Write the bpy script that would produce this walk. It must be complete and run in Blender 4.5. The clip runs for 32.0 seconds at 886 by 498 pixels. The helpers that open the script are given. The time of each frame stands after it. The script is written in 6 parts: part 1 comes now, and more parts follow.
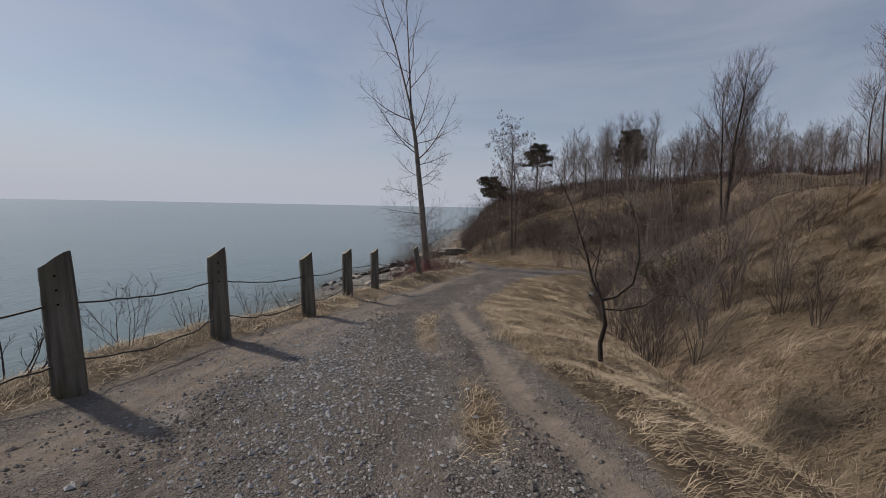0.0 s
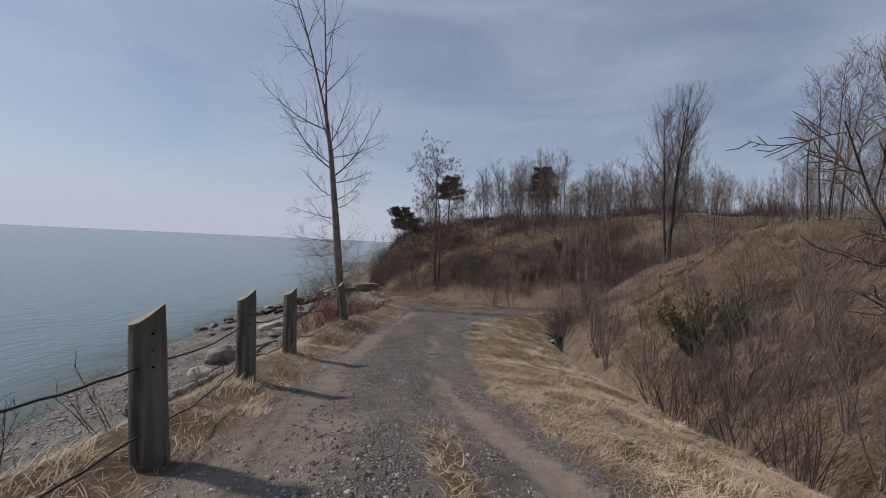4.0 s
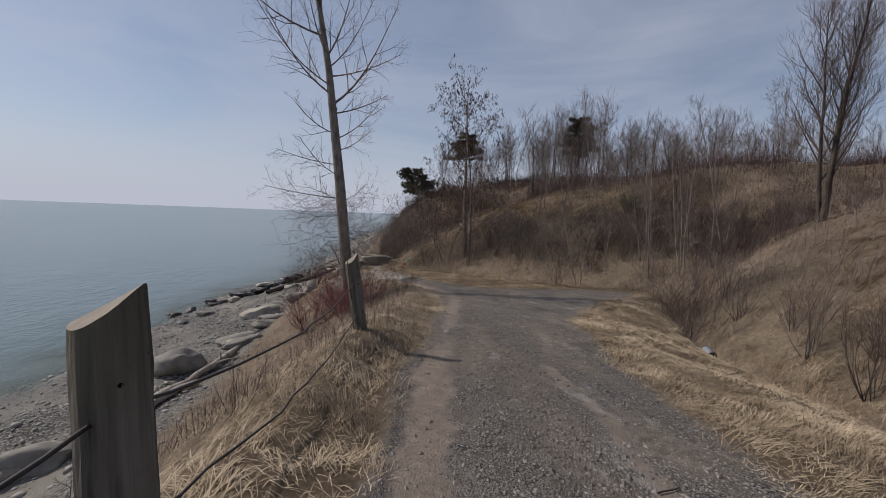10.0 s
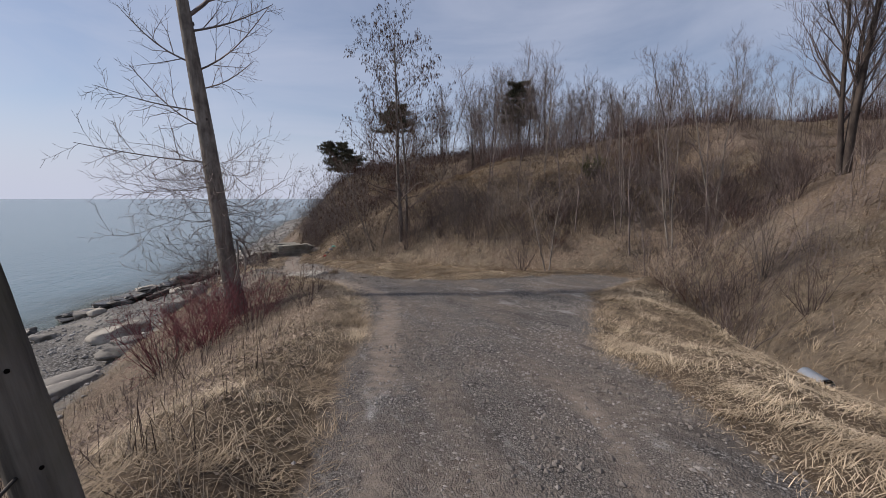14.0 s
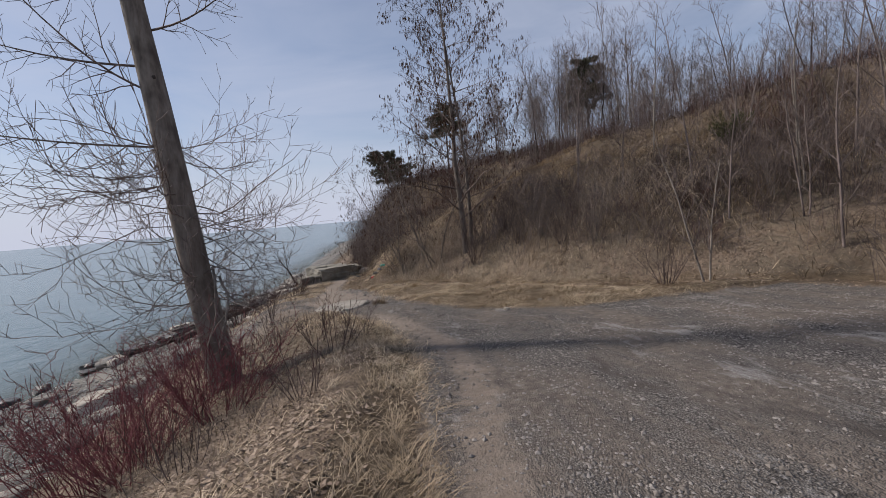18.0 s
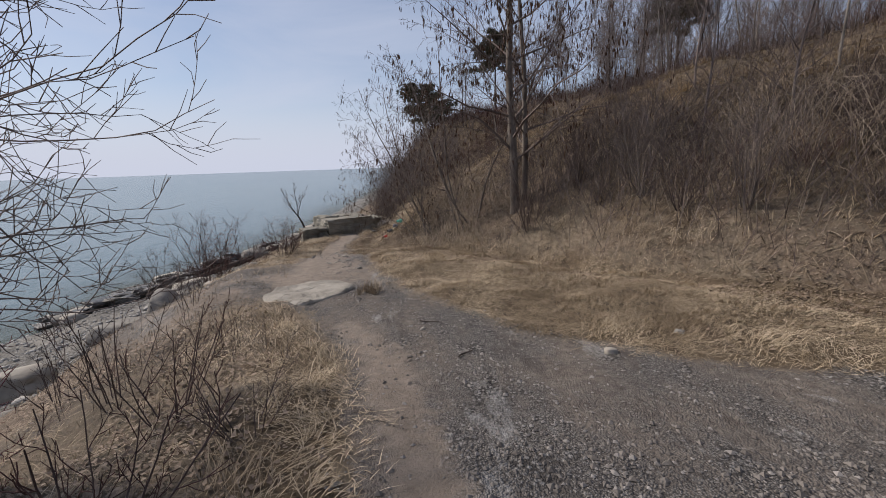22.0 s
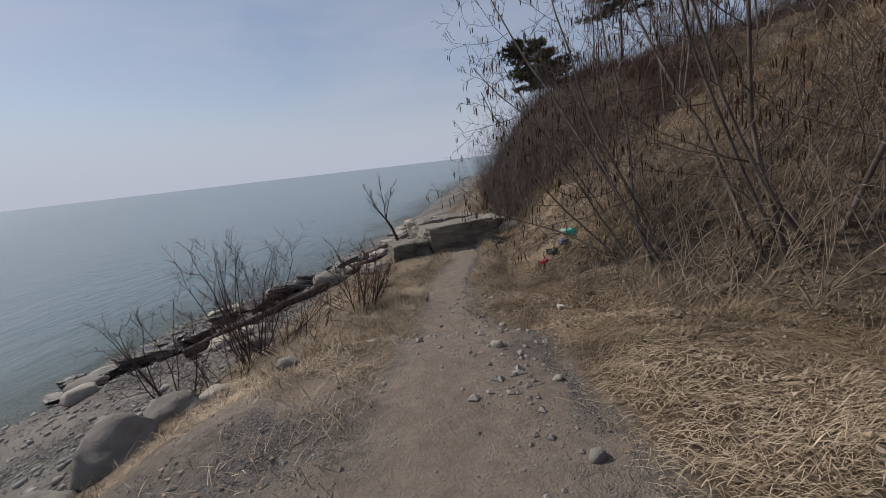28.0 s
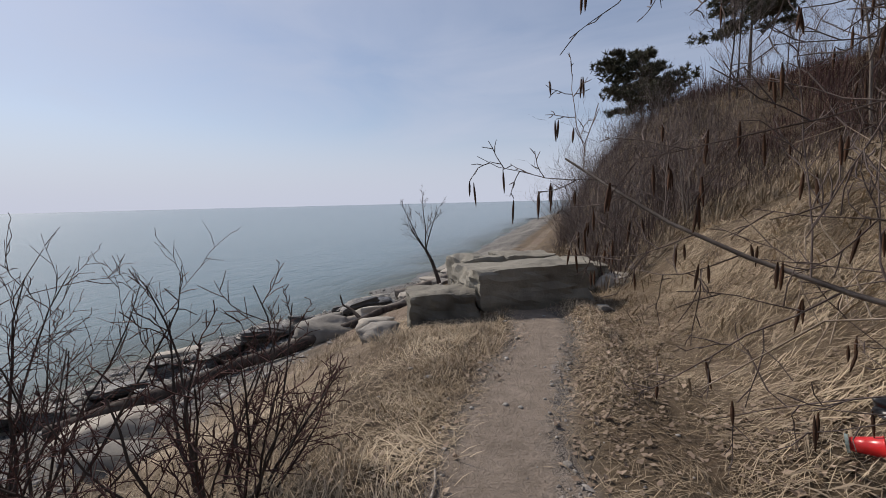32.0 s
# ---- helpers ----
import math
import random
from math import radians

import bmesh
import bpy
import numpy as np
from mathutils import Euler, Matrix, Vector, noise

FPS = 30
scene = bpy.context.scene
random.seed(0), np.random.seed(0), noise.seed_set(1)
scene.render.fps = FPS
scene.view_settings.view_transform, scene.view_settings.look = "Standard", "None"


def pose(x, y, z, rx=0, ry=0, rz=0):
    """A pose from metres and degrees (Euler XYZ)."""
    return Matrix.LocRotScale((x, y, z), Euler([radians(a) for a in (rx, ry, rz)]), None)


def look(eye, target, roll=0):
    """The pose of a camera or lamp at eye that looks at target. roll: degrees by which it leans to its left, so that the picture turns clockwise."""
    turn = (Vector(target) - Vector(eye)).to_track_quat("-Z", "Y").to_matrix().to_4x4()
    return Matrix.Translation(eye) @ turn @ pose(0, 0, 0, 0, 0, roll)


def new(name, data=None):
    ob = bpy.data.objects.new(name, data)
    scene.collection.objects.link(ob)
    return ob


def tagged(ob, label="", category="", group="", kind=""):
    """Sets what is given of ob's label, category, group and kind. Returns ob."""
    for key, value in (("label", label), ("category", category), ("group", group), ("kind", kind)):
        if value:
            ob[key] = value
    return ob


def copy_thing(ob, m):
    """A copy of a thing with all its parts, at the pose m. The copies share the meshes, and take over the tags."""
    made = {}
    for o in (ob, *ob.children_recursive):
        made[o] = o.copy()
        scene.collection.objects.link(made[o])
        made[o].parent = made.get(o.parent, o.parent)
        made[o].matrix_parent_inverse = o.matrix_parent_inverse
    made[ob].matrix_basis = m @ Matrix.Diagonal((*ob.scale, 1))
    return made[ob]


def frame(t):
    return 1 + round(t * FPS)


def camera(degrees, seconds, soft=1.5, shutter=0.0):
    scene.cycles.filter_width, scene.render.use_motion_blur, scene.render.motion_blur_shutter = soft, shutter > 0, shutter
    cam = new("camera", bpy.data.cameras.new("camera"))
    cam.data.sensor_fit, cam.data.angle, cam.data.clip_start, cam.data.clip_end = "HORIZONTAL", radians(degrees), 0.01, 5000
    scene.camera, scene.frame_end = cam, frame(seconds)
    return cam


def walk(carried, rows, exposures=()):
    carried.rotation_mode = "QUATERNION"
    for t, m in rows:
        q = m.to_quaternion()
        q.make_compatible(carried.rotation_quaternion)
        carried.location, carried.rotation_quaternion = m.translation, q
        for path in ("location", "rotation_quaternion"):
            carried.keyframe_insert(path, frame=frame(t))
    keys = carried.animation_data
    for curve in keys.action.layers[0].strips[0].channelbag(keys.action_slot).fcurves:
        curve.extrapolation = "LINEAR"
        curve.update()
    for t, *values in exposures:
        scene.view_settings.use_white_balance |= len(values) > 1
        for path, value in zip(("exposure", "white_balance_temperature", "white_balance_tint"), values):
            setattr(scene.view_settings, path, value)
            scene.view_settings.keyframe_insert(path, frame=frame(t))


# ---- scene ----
cam = camera(92.1, 32.0, soft=0.9)
PATH = [
    (0, (1.032, -0.423, 1.653), (0.931, 1.564, 1.454), 1.1),
    (0.5, (0.869, 0.036, 1.665), (0.979, 2.027, 1.503), 2.2),
    (1, (0.701, 0.556, 1.652), (0.826, 2.552, 1.688), 2.6),
    (1.5, (0.49, 1.049, 1.588), (0.717, 3.035, 1.616), 1.8),
    (2, (0.317, 1.567, 1.569), (0.575, 3.55, 1.632), 1.6),
    (2.5, (0.141, 2.089, 1.501), (0.44, 4.066, 1.537), 0.1),
    (3, (0.002, 2.661, 1.442), (0.335, 4.633, 1.469), 0.6),
    (3.5, (-0.166, 3.175, 1.385), (0.189, 5.143, 1.403), 2.7),
    (5.5, (-0.659, 5.236, 1.166), (-0.246, 7.187, 1.017), 1.9),
    (6, (-0.78, 5.788, 1.134), (-0.358, 7.742, 1.107), 2.0),
    (6.5, (-0.891, 6.274, 1.058), (-0.461, 8.227, 1.023), 1.6),
    (7, (-0.944, 6.851, 0.983), (-0.594, 8.819, 0.906), 2.0),
    (7.5, (-0.986, 7.396, 0.934), (-0.738, 9.375, 0.784), 2.0),
    (8, (-0.894, 7.928, 0.882), (-0.669, 9.906, 0.69), 2.0),
    (8.5, (-0.808, 8.444, 0.847), (-0.501, 10.412, 0.665), 2.1),
    (9, (-0.735, 8.972, 0.8), (-0.364, 10.928, 0.613), 1.8),
    (9.5, (-0.712, 9.544, 0.765), (-0.355, 11.504, 0.595), 2.1),
    (10, (-0.717, 10.134, 0.691), (-0.362, 12.095, 0.533), 2.1),
    (10.5, (-0.685, 10.669, 0.666), (-0.352, 12.633, 0.483), 1.4),
    (11, (-0.678, 11.212, 0.623), (-0.345, 13.174, 0.428), -1.9),
    (11.5, (-0.6, 11.706, 0.584), (-0.256, 13.666, 0.381), -1.8),
    (12, (-0.522, 12.223, 0.532), (-0.098, 14.161, 0.277), -1.8),
    (12.5, (-0.346, 12.771, 0.508), (0.103, 14.702, 0.244), -0.8),
    (13, (-0.173, 13.312, 0.454), (0.415, 15.201, 0.159), -0.3),
    (13.5, (0.051, 13.836, 0.397), (0.698, 15.716, 0.188), 0.3),
    (15.5, (0.619, 16.113, 0.004), (1.234, 17.979, -0.372), -1.6),
    (16, (0.732, 16.648, -0.018), (1.326, 18.531, -0.334), -1.6),
    (16.5, (0.848, 17.186, -0.074), (1.384, 19.102, -0.284), -2.0),
    (17, (0.891, 17.737, -0.106), (1.389, 19.661, -0.323), -4.3),
    (17.5, (0.902, 18.267, -0.137), (1.317, 20.215, -0.325), -6.2),
    (18, (0.966, 18.85, -0.183), (1.366, 20.803, -0.351), -4.9),
    (18.5, (1.104, 19.348, -0.207), (1.515, 21.292, -0.44), -4.3),
    (19, (1.26, 19.857, -0.215), (1.687, 21.802, -0.403), -1.7),
    (19.5, (1.41, 20.367, -0.272), (1.833, 22.313, -0.459), -2.3),
    (20, (1.586, 20.901, -0.279), (1.984, 22.852, -0.466), -2.9),
    (20.5, (1.709, 21.454, -0.318), (2.108, 23.406, -0.5), -3.3),
    (21, (1.81, 21.977, -0.321), (2.211, 23.929, -0.496), -3.2),
    (21.5, (1.815, 22.569, -0.387), (2.207, 24.521, -0.573), -2.2),
    (22, (1.876, 23.227, -0.461), (2.086, 25.178, -0.845), -1.9),
    (22.5, (1.878, 23.812, -0.503), (2.066, 25.778, -0.82), -2.6),
    (23, (1.958, 24.409, -0.523), (2.065, 26.382, -0.838), -4.4),
    (23.5, (1.901, 24.917, -0.512), (1.858, 26.899, -0.776), -4.3),
    (24, (1.846, 25.403, -0.516), (1.644, 27.382, -0.72), -5.2),
    (24.5, (1.717, 25.925, -0.55), (1.49, 27.896, -0.801), -5.3),
    (25, (1.591, 26.389, -0.571), (1.316, 28.356, -0.803), -3.6),
    (25.5, (1.498, 26.867, -0.595), (1.179, 28.827, -0.832), -4.7),
    (26, (1.399, 27.319, -0.634), (1.019, 29.262, -0.919), -6.2),
    (26.5, (1.152, 27.732, -0.599), (0.699, 29.639, -0.996), -7.3),
    (28.5, (0.519, 30.184, -0.834), (0.404, 32.141, -1.23), -5.4),
    (29, (0.482, 30.694, -0.9), (0.267, 32.664, -1.172), -0.4),
    (29.5, (0.538, 31.223, -1.019), (0.251, 33.196, -1.176), 0.4),
    (30, (0.499, 32.016, -1.152), (0.241, 33.976, -1.457), -2.3),
    (30.5, (0.458, 32.662, -1.168), (0.198, 34.626, -1.445), -3.0),
    (31, (0.365, 33.242, -1.282), (0.107, 35.205, -1.56), -4.6),
    (31.5, (0.255, 33.741, -1.359), (-0.007, 35.706, -1.621), -3.5),
    (32, (0.117, 34.256, -1.44), (-0.342, 36.191, -1.656), -1.4),
]
walk(cam, [(t, look(eye, target, roll)) for t, eye, target, roll in PATH], [
    (0, -.06, 6850, 12), (2, .02, 6650, 12), (6, .06, 6600, 12), (10, .06, 6700, 13), (16, .36, 6550, 15), (18, .33, 6600, 14), (20, .44, 6650, 14), (23, .3, 6650, 13), (26, -.03, 6600, 12), (29, .08, 6650, 12), (32, .27, 6650, 13)])

# ---- light and sky ----
SUN_AZ = (-0.90, 0.44)          # towards the sun, over the lake
SUN_EL = 40.0
world = bpy.data.worlds.new("sky")
scene.world = world
world.use_nodes = True
wn, wl = world.node_tree.nodes, world.node_tree.links
wn.clear()
w_out = wn.new("ShaderNodeOutputWorld")
w_bg = wn.new("ShaderNodeBackground")
w_sky = wn.new("ShaderNodeTexSky")
w_sky.sky_type = "NISHITA"
w_sky.sun_disc = False
w_sky.sun_elevation = radians(SUN_EL)
w_sky.sun_rotation = math.atan2(SUN_AZ[0], SUN_AZ[1])
w_sky.altitude = 80
w_sky.air_density, w_sky.dust_density, w_sky.ozone_density = 1.0, 0.6, 3.0
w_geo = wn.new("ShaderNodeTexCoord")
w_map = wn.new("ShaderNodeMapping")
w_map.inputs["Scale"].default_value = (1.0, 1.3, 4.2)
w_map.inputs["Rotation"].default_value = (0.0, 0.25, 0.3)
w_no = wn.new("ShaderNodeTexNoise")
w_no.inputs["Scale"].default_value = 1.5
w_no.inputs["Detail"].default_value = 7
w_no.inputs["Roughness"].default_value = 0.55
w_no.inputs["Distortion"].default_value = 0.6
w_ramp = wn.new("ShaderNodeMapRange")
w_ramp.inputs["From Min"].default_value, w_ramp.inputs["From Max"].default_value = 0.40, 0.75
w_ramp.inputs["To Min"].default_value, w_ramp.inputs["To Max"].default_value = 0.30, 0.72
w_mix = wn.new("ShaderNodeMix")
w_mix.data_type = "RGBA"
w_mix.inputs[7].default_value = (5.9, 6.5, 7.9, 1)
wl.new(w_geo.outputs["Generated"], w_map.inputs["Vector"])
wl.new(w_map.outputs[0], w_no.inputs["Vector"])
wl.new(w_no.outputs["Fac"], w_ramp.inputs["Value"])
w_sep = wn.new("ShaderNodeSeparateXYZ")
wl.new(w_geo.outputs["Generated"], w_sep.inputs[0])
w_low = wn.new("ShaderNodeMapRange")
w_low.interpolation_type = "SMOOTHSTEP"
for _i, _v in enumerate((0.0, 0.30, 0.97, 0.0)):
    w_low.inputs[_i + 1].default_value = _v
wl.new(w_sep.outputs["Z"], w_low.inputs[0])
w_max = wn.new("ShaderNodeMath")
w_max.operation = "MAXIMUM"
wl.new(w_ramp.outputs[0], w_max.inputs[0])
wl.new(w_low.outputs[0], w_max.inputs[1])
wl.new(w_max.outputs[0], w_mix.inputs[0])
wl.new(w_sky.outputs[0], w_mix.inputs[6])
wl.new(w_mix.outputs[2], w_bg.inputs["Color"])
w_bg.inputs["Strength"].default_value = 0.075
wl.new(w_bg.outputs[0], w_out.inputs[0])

sun = new("sun", bpy.data.lights.new("sun", "SUN"))
sun.data.energy, sun.data.angle, sun.data.color = 3.3, radians(3.5), (1.0, 0.93, 0.83)
_c = math.cos(radians(SUN_EL)) / math.hypot(*SUN_AZ)
sun.matrix_world = look((SUN_AZ[0] * _c * 40, SUN_AZ[1] * _c * 40, math.sin(radians(SUN_EL)) * 40), (0, 0, 0))


# ---- materials ----
class Mat:
    """A small node builder round one Principled surface."""

    def __init__(self, name, rough=0.9, spec=0.3, metal=0.0):
        self.m = bpy.data.materials.new(name)
        self.m.use_nodes = True
        self.n, self.l = self.m.node_tree.nodes, self.m.node_tree.links
        self.b = self.n["Principled BSDF"]
        self.b.inputs["Roughness"].default_value = rough
        self.b.inputs["Specular IOR Level"].default_value = spec
        self.b.inputs["Metallic"].default_value = metal
        self.co = self.n.new("ShaderNodeTexCoord").outputs["Object"]

    def put(self, socket, value):
        if isinstance(value, bpy.types.NodeSocket):
            self.l.new(value, socket)
        elif isinstance(value, tuple) and len(value) == 3 and socket.type == "RGBA":
            socket.default_value = (*value, 1)
        else:
            socket.default_value = value

    def noise(self, scale, detail=4, rough=0.55, stretch=None, vec=None, dist=0.0):
        v = vec or self.co
        if stretch:
            mp = self.n.new("ShaderNodeMapping")
            self.l.new(v, mp.inputs[0])
            mp.inputs["Scale"].default_value = stretch
            v = mp.outputs[0]
        t = self.n.new("ShaderNodeTexNoise")
        self.l.new(v, t.inputs["Vector"])
        self.put(t.inputs["Scale"], scale), self.put(t.inputs["Detail"], detail), self.put(t.inputs["Roughness"], rough)
        t.inputs["Distortion"].default_value = dist
        return t.outputs["Fac"]

    def cells(self, scale, feature="F1", out="Distance", rand=1.0, vec=None):
        t = self.n.new("ShaderNodeTexVoronoi")
        t.feature = feature
        self.l.new(vec or self.co, t.inputs["Vector"])
        t.inputs["Scale"].default_value, t.inputs["Randomness"].default_value = scale, rand
        return t.outputs[out]

    def span(self, v, a, b, lo=0.0, hi=1.0):
        t = self.n.new("ShaderNodeMapRange")
        self.put(t.inputs[0], v)
        for i, x in enumerate((a, b, lo, hi)):
            t.inputs[i + 1].default_value = x
        return t.outputs[0]

    def mix(self, f, a, b, mode="MIX"):
        t = self.n.new("ShaderNodeMix")
        t.data_type, t.blend_type = "RGBA", mode
        self.put(t.inputs[0], f), self.put(t.inputs[6], a), self.put(t.inputs[7], b)
        return t.outputs[2]

    def math(self, op, a, b=0.0):
        t = self.n.new("ShaderNodeMath")
        t.operation = op
        self.put(t.inputs[0], a), self.put(t.inputs[1], b)
        return t.outputs[0]

    def attr(self, name):
        t = self.n.new("ShaderNodeAttribute")
        t.attribute_name = name
        s = self.n.new("ShaderNodeSeparateColor")
        self.l.new(t.outputs["Color"], s.inputs[0])
        return s.outputs[0], s.outputs[1], s.outputs[2]

    def island(self):
        return self.n.new("ShaderNodeNewGeometry").outputs["Random Per Island"]

    def random(self):
        return self.n.new("ShaderNodeObjectInfo").outputs["Random"]

    def bump(self, h, strength, dist):
        t = self.n.new("ShaderNodeBump")
        self.put(t.inputs["Height"], h)
        t.inputs["Strength"].default_value, t.inputs["Distance"].default_value = strength, dist
        self.l.new(t.outputs[0], self.b.inputs["Normal"])

    def colour(self, c):
        self.put(self.b.inputs["Base Color"], c)
        return self


def stone_mat(name, a, b, scale=6.0, rough=0.85):
    k = Mat(name, rough)
    c = k.mix(k.noise(scale, 8, 0.65), a, b)
    c = k.mix(k.span(k.noise(scale * 0.3, 3), 0.45, 0.7), c, tuple(v * 0.6 for v in a))
    c = k.mix(k.math("MULTIPLY", k.random(), 0.35), c, tuple(min(1, v * 1.3) for v in b))
    k.colour(c)
    k.bump(k.noise(scale * 2.5, 8, 0.7), 0.7, 0.04)
    return k.m


def bark_mat(name, a, b, scale=9.0, stretch=(1, 1, 0.25)):
    k = Mat(name, 0.9, 0.2)
    c = k.mix(k.span(k.noise(scale, 6, 0.65, stretch), 0.35, 0.68), a, b)
    c = k.mix(k.span(k.noise(scale * 0.25, 3), 0.5, 0.75), c, tuple(v * 0.7 for v in a))
    k.colour(c)
    k.bump(k.noise(scale * 3, 5, 0.7, stretch), 0.5, 0.02)
    return k.m


def blade_mat(name, a, b, c, rough=0.75):
    k = Mat(name, rough, 0.25)
    r = k.island()
    col = k.mix(r, a, b)
    col = k.mix(k.span(k.noise(0.8, 4), 0.4, 0.7), col, c)
    k.colour(col)
    return k.m


BARK = bark_mat("bark_grey_brown", (0.115, 0.095, 0.08), (0.27, 0.235, 0.2))
BARK_DARK = bark_mat("bark_dark", (0.035, 0.028, 0.025), (0.10, 0.08, 0.068))
BARK_PALE = bark_mat("bark_pale", (0.15, 0.128, 0.108), (0.31, 0.275, 0.24))
BARK_ALDER = bark_mat("bark_alder", (0.095, 0.078, 0.068), (0.24, 0.205, 0.178))
TWIG = bark_mat("twig_brown", (0.056, 0.042, 0.038), (0.145, 0.108, 0.097))
TWIG_MID = bark_mat("twig_mid", (0.085, 0.066, 0.06), (0.2, 0.16, 0.145))
TWIG_RED = bark_mat("twig_dark_red", (0.06, 0.032, 0.03), (0.125, 0.07, 0.062))
DOGWOOD = bark_mat("twig_bright_red", (0.13, 0.044, 0.05), (0.235, 0.09, 0.094))
TWIG_GREY = bark_mat("twig_grey", (0.12, 0.096, 0.088), (0.25, 0.205, 0.19))
CANE = bark_mat("cane_dry", (0.2, 0.155, 0.118), (0.42, 0.35, 0.28))
CATKIN = bark_mat("catkin_brown", (0.035, 0.02, 0.014), (0.10, 0.05, 0.028), 40)
STRAW = blade_mat("straw_blade", (0.29, 0.222, 0.142), (0.67, 0.552, 0.4), (0.21, 0.157, 0.103))
STRAW_DULL = blade_mat("straw_dull", (0.17, 0.13, 0.088), (0.47, 0.375, 0.265), (0.15, 0.115, 0.08))
LEAFLIT = blade_mat("leaf_litter", (0.12, 0.08, 0.055), (0.42, 0.33, 0.25), (0.2, 0.15, 0.112))
NEEDLE = blade_mat("needle_green", (0.042, 0.046, 0.028), (0.088, 0.088, 0.052), (0.085, 0.068, 0.045), 0.6)
JUNIPER = blade_mat("juniper_green", (0.035, 0.05, 0.018), (0.08, 0.085, 0.03), (0.09, 0.07, 0.03), 0.6)
ROCK = stone_mat("rock_grey", (0.115, 0.107, 0.096), (0.29, 0.27, 0.24))
SLAB_PALE = stone_mat("slab_pale", (0.17, 0.153, 0.13), (0.40, 0.37, 0.32), 7)
ROCK_PALE = stone_mat("rock_pale", (0.26, 0.235, 0.2), (0.46, 0.42, 0.36), 5)
ROCK_DARK = stone_mat("rock_wet_dark", (0.03, 0.028, 0.026), (0.085, 0.078, 0.07), 6, 0.35)
ROCK_BLOCK = stone_mat("block_limestone", (0.07, 0.064, 0.052), (0.32, 0.3, 0.25), 3.5)
DRIFT = bark_mat("driftwood_grey", (0.2, 0.175, 0.15), (0.4, 0.36, 0.32), 6, (1, 1, 1))


def pebble_mat(name, a, b):
    k = Mat(name, 0.8)
    k.colour(k.mix(k.noise(30, 3), k.mix(k.island(), a, b), tuple(v * 0.8 for v in b)))
    return k.m


GRAVEL = pebble_mat("gravel_stone", (0.085, 0.074, 0.066), (0.32, 0.295, 0.272))
GRAVEL_PALE = pebble_mat("gravel_pale", (0.17, 0.168, 0.17), (0.43, 0.425, 0.42))
GRAVEL_DARK = pebble_mat("gravel_dark", (0.048, 0.04, 0.035), (0.22, 0.196, 0.175))
PEBBLE = pebble_mat("beach_pebble", (0.105, 0.10, 0.095), (0.37, 0.355, 0.33))

k = Mat("post_wood", 0.85, 0.25)
_g = k.noise(14, 6, 0.6, (1, 1, 0.06))
_c = k.mix(k.span(_g, 0.35, 0.65), (0.05, 0.043, 0.036), (0.19, 0.168, 0.142))
_c = k.mix(k.span(k.noise(2.2, 4), 0.45, 0.7), _c, (0.10, 0.095, 0.06))
_c = k.mix(k.span(k.cells(9, out="Distance"), 0.03, 0.07, 1, 0), _c, (0.015, 0.012, 0.01))
k.colour(_c)
k.bump(k.noise(22, 6, 0.7, (1, 1, 0.05)), 0.9, 0.012)
POST = k.m
k = Mat("post_endgrain", 0.9, 0.2)
k.colour(k.mix(k.noise(25, 5), (0.17, 0.145, 0.12), (0.34, 0.3, 0.25)))
POST_TOP = k.m
k = Mat("cable_steel", 0.55, 0.5, 0.6)
k.colour(k.mix(k.noise(60, 2), (0.03, 0.028, 0.027), (0.08, 0.07, 0.065)))
CABLE = k.m
# Near-black colour for the shade inside bolt holes, split and pipe.
k = Mat("hole_shade", 1.0, 0.0)
k.colour((0.008, 0.007, 0.006))
HOLE = k.m
k = Mat("culvert_metal", 0.45, 0.5, 0.7)
k.colour(k.mix(k.noise(12, 4), (0.3, 0.33, 0.37), (0.5, 0.53, 0.57)))
STEEL = k.m


def plastic(name, c, rough=0.35, transmit=0.0):
    k = Mat(name, rough, 0.5)
    k.colour(k.mix(k.span(k.noise(14, 4), 0.5, 0.75), c, tuple(v * 0.65 + 0.02 for v in c)))
    k.b.inputs["Transmission Weight"].default_value = transmit
    return k.m


RED_PLASTIC = plastic("red_plastic", (0.62, 0.02, 0.02), 0.3)
TEAL_PLASTIC = plastic("teal_plastic", (0.02, 0.46, 0.38), 0.35)
GREY_BAG = plastic("grey_bag", (0.12, 0.13, 0.17), 0.3)
BLACK_BAG = plastic("black_bag", (0.02, 0.02, 0.022), 0.35)
WHITE_CUP = plastic("white_cup", (0.6, 0.6, 0.58), 0.5)
CLEAR_PLASTIC = plastic("clear_plastic", (0.55, 0.68, 0.64), 0.2, 0.5)

# The ground: gravel, straw, pebbles, litter and mud by the masks on its points.
k = Mat("ground_surface", 0.92, 0.25)
m_gravel, m_straw, m_beach = k.attr("surf_a")
m_leaf, m_mud, m_wet = k.attr("surf_b")
brk = k.span(k.noise(1.7, 6, 0.65), 0.3, 0.7, -0.45, 0.45)
brk2 = k.span(k.noise(7, 4, 0.6), 0.3, 0.7, -0.3, 0.3)
edge = k.math("ADD", brk, brk2)


def soft_mask(v, w=0.18):
    return k.span(k.math("ADD", v, k.math("MULTIPLY", edge, 0.55)), 0.5 - w, 0.5 + w)


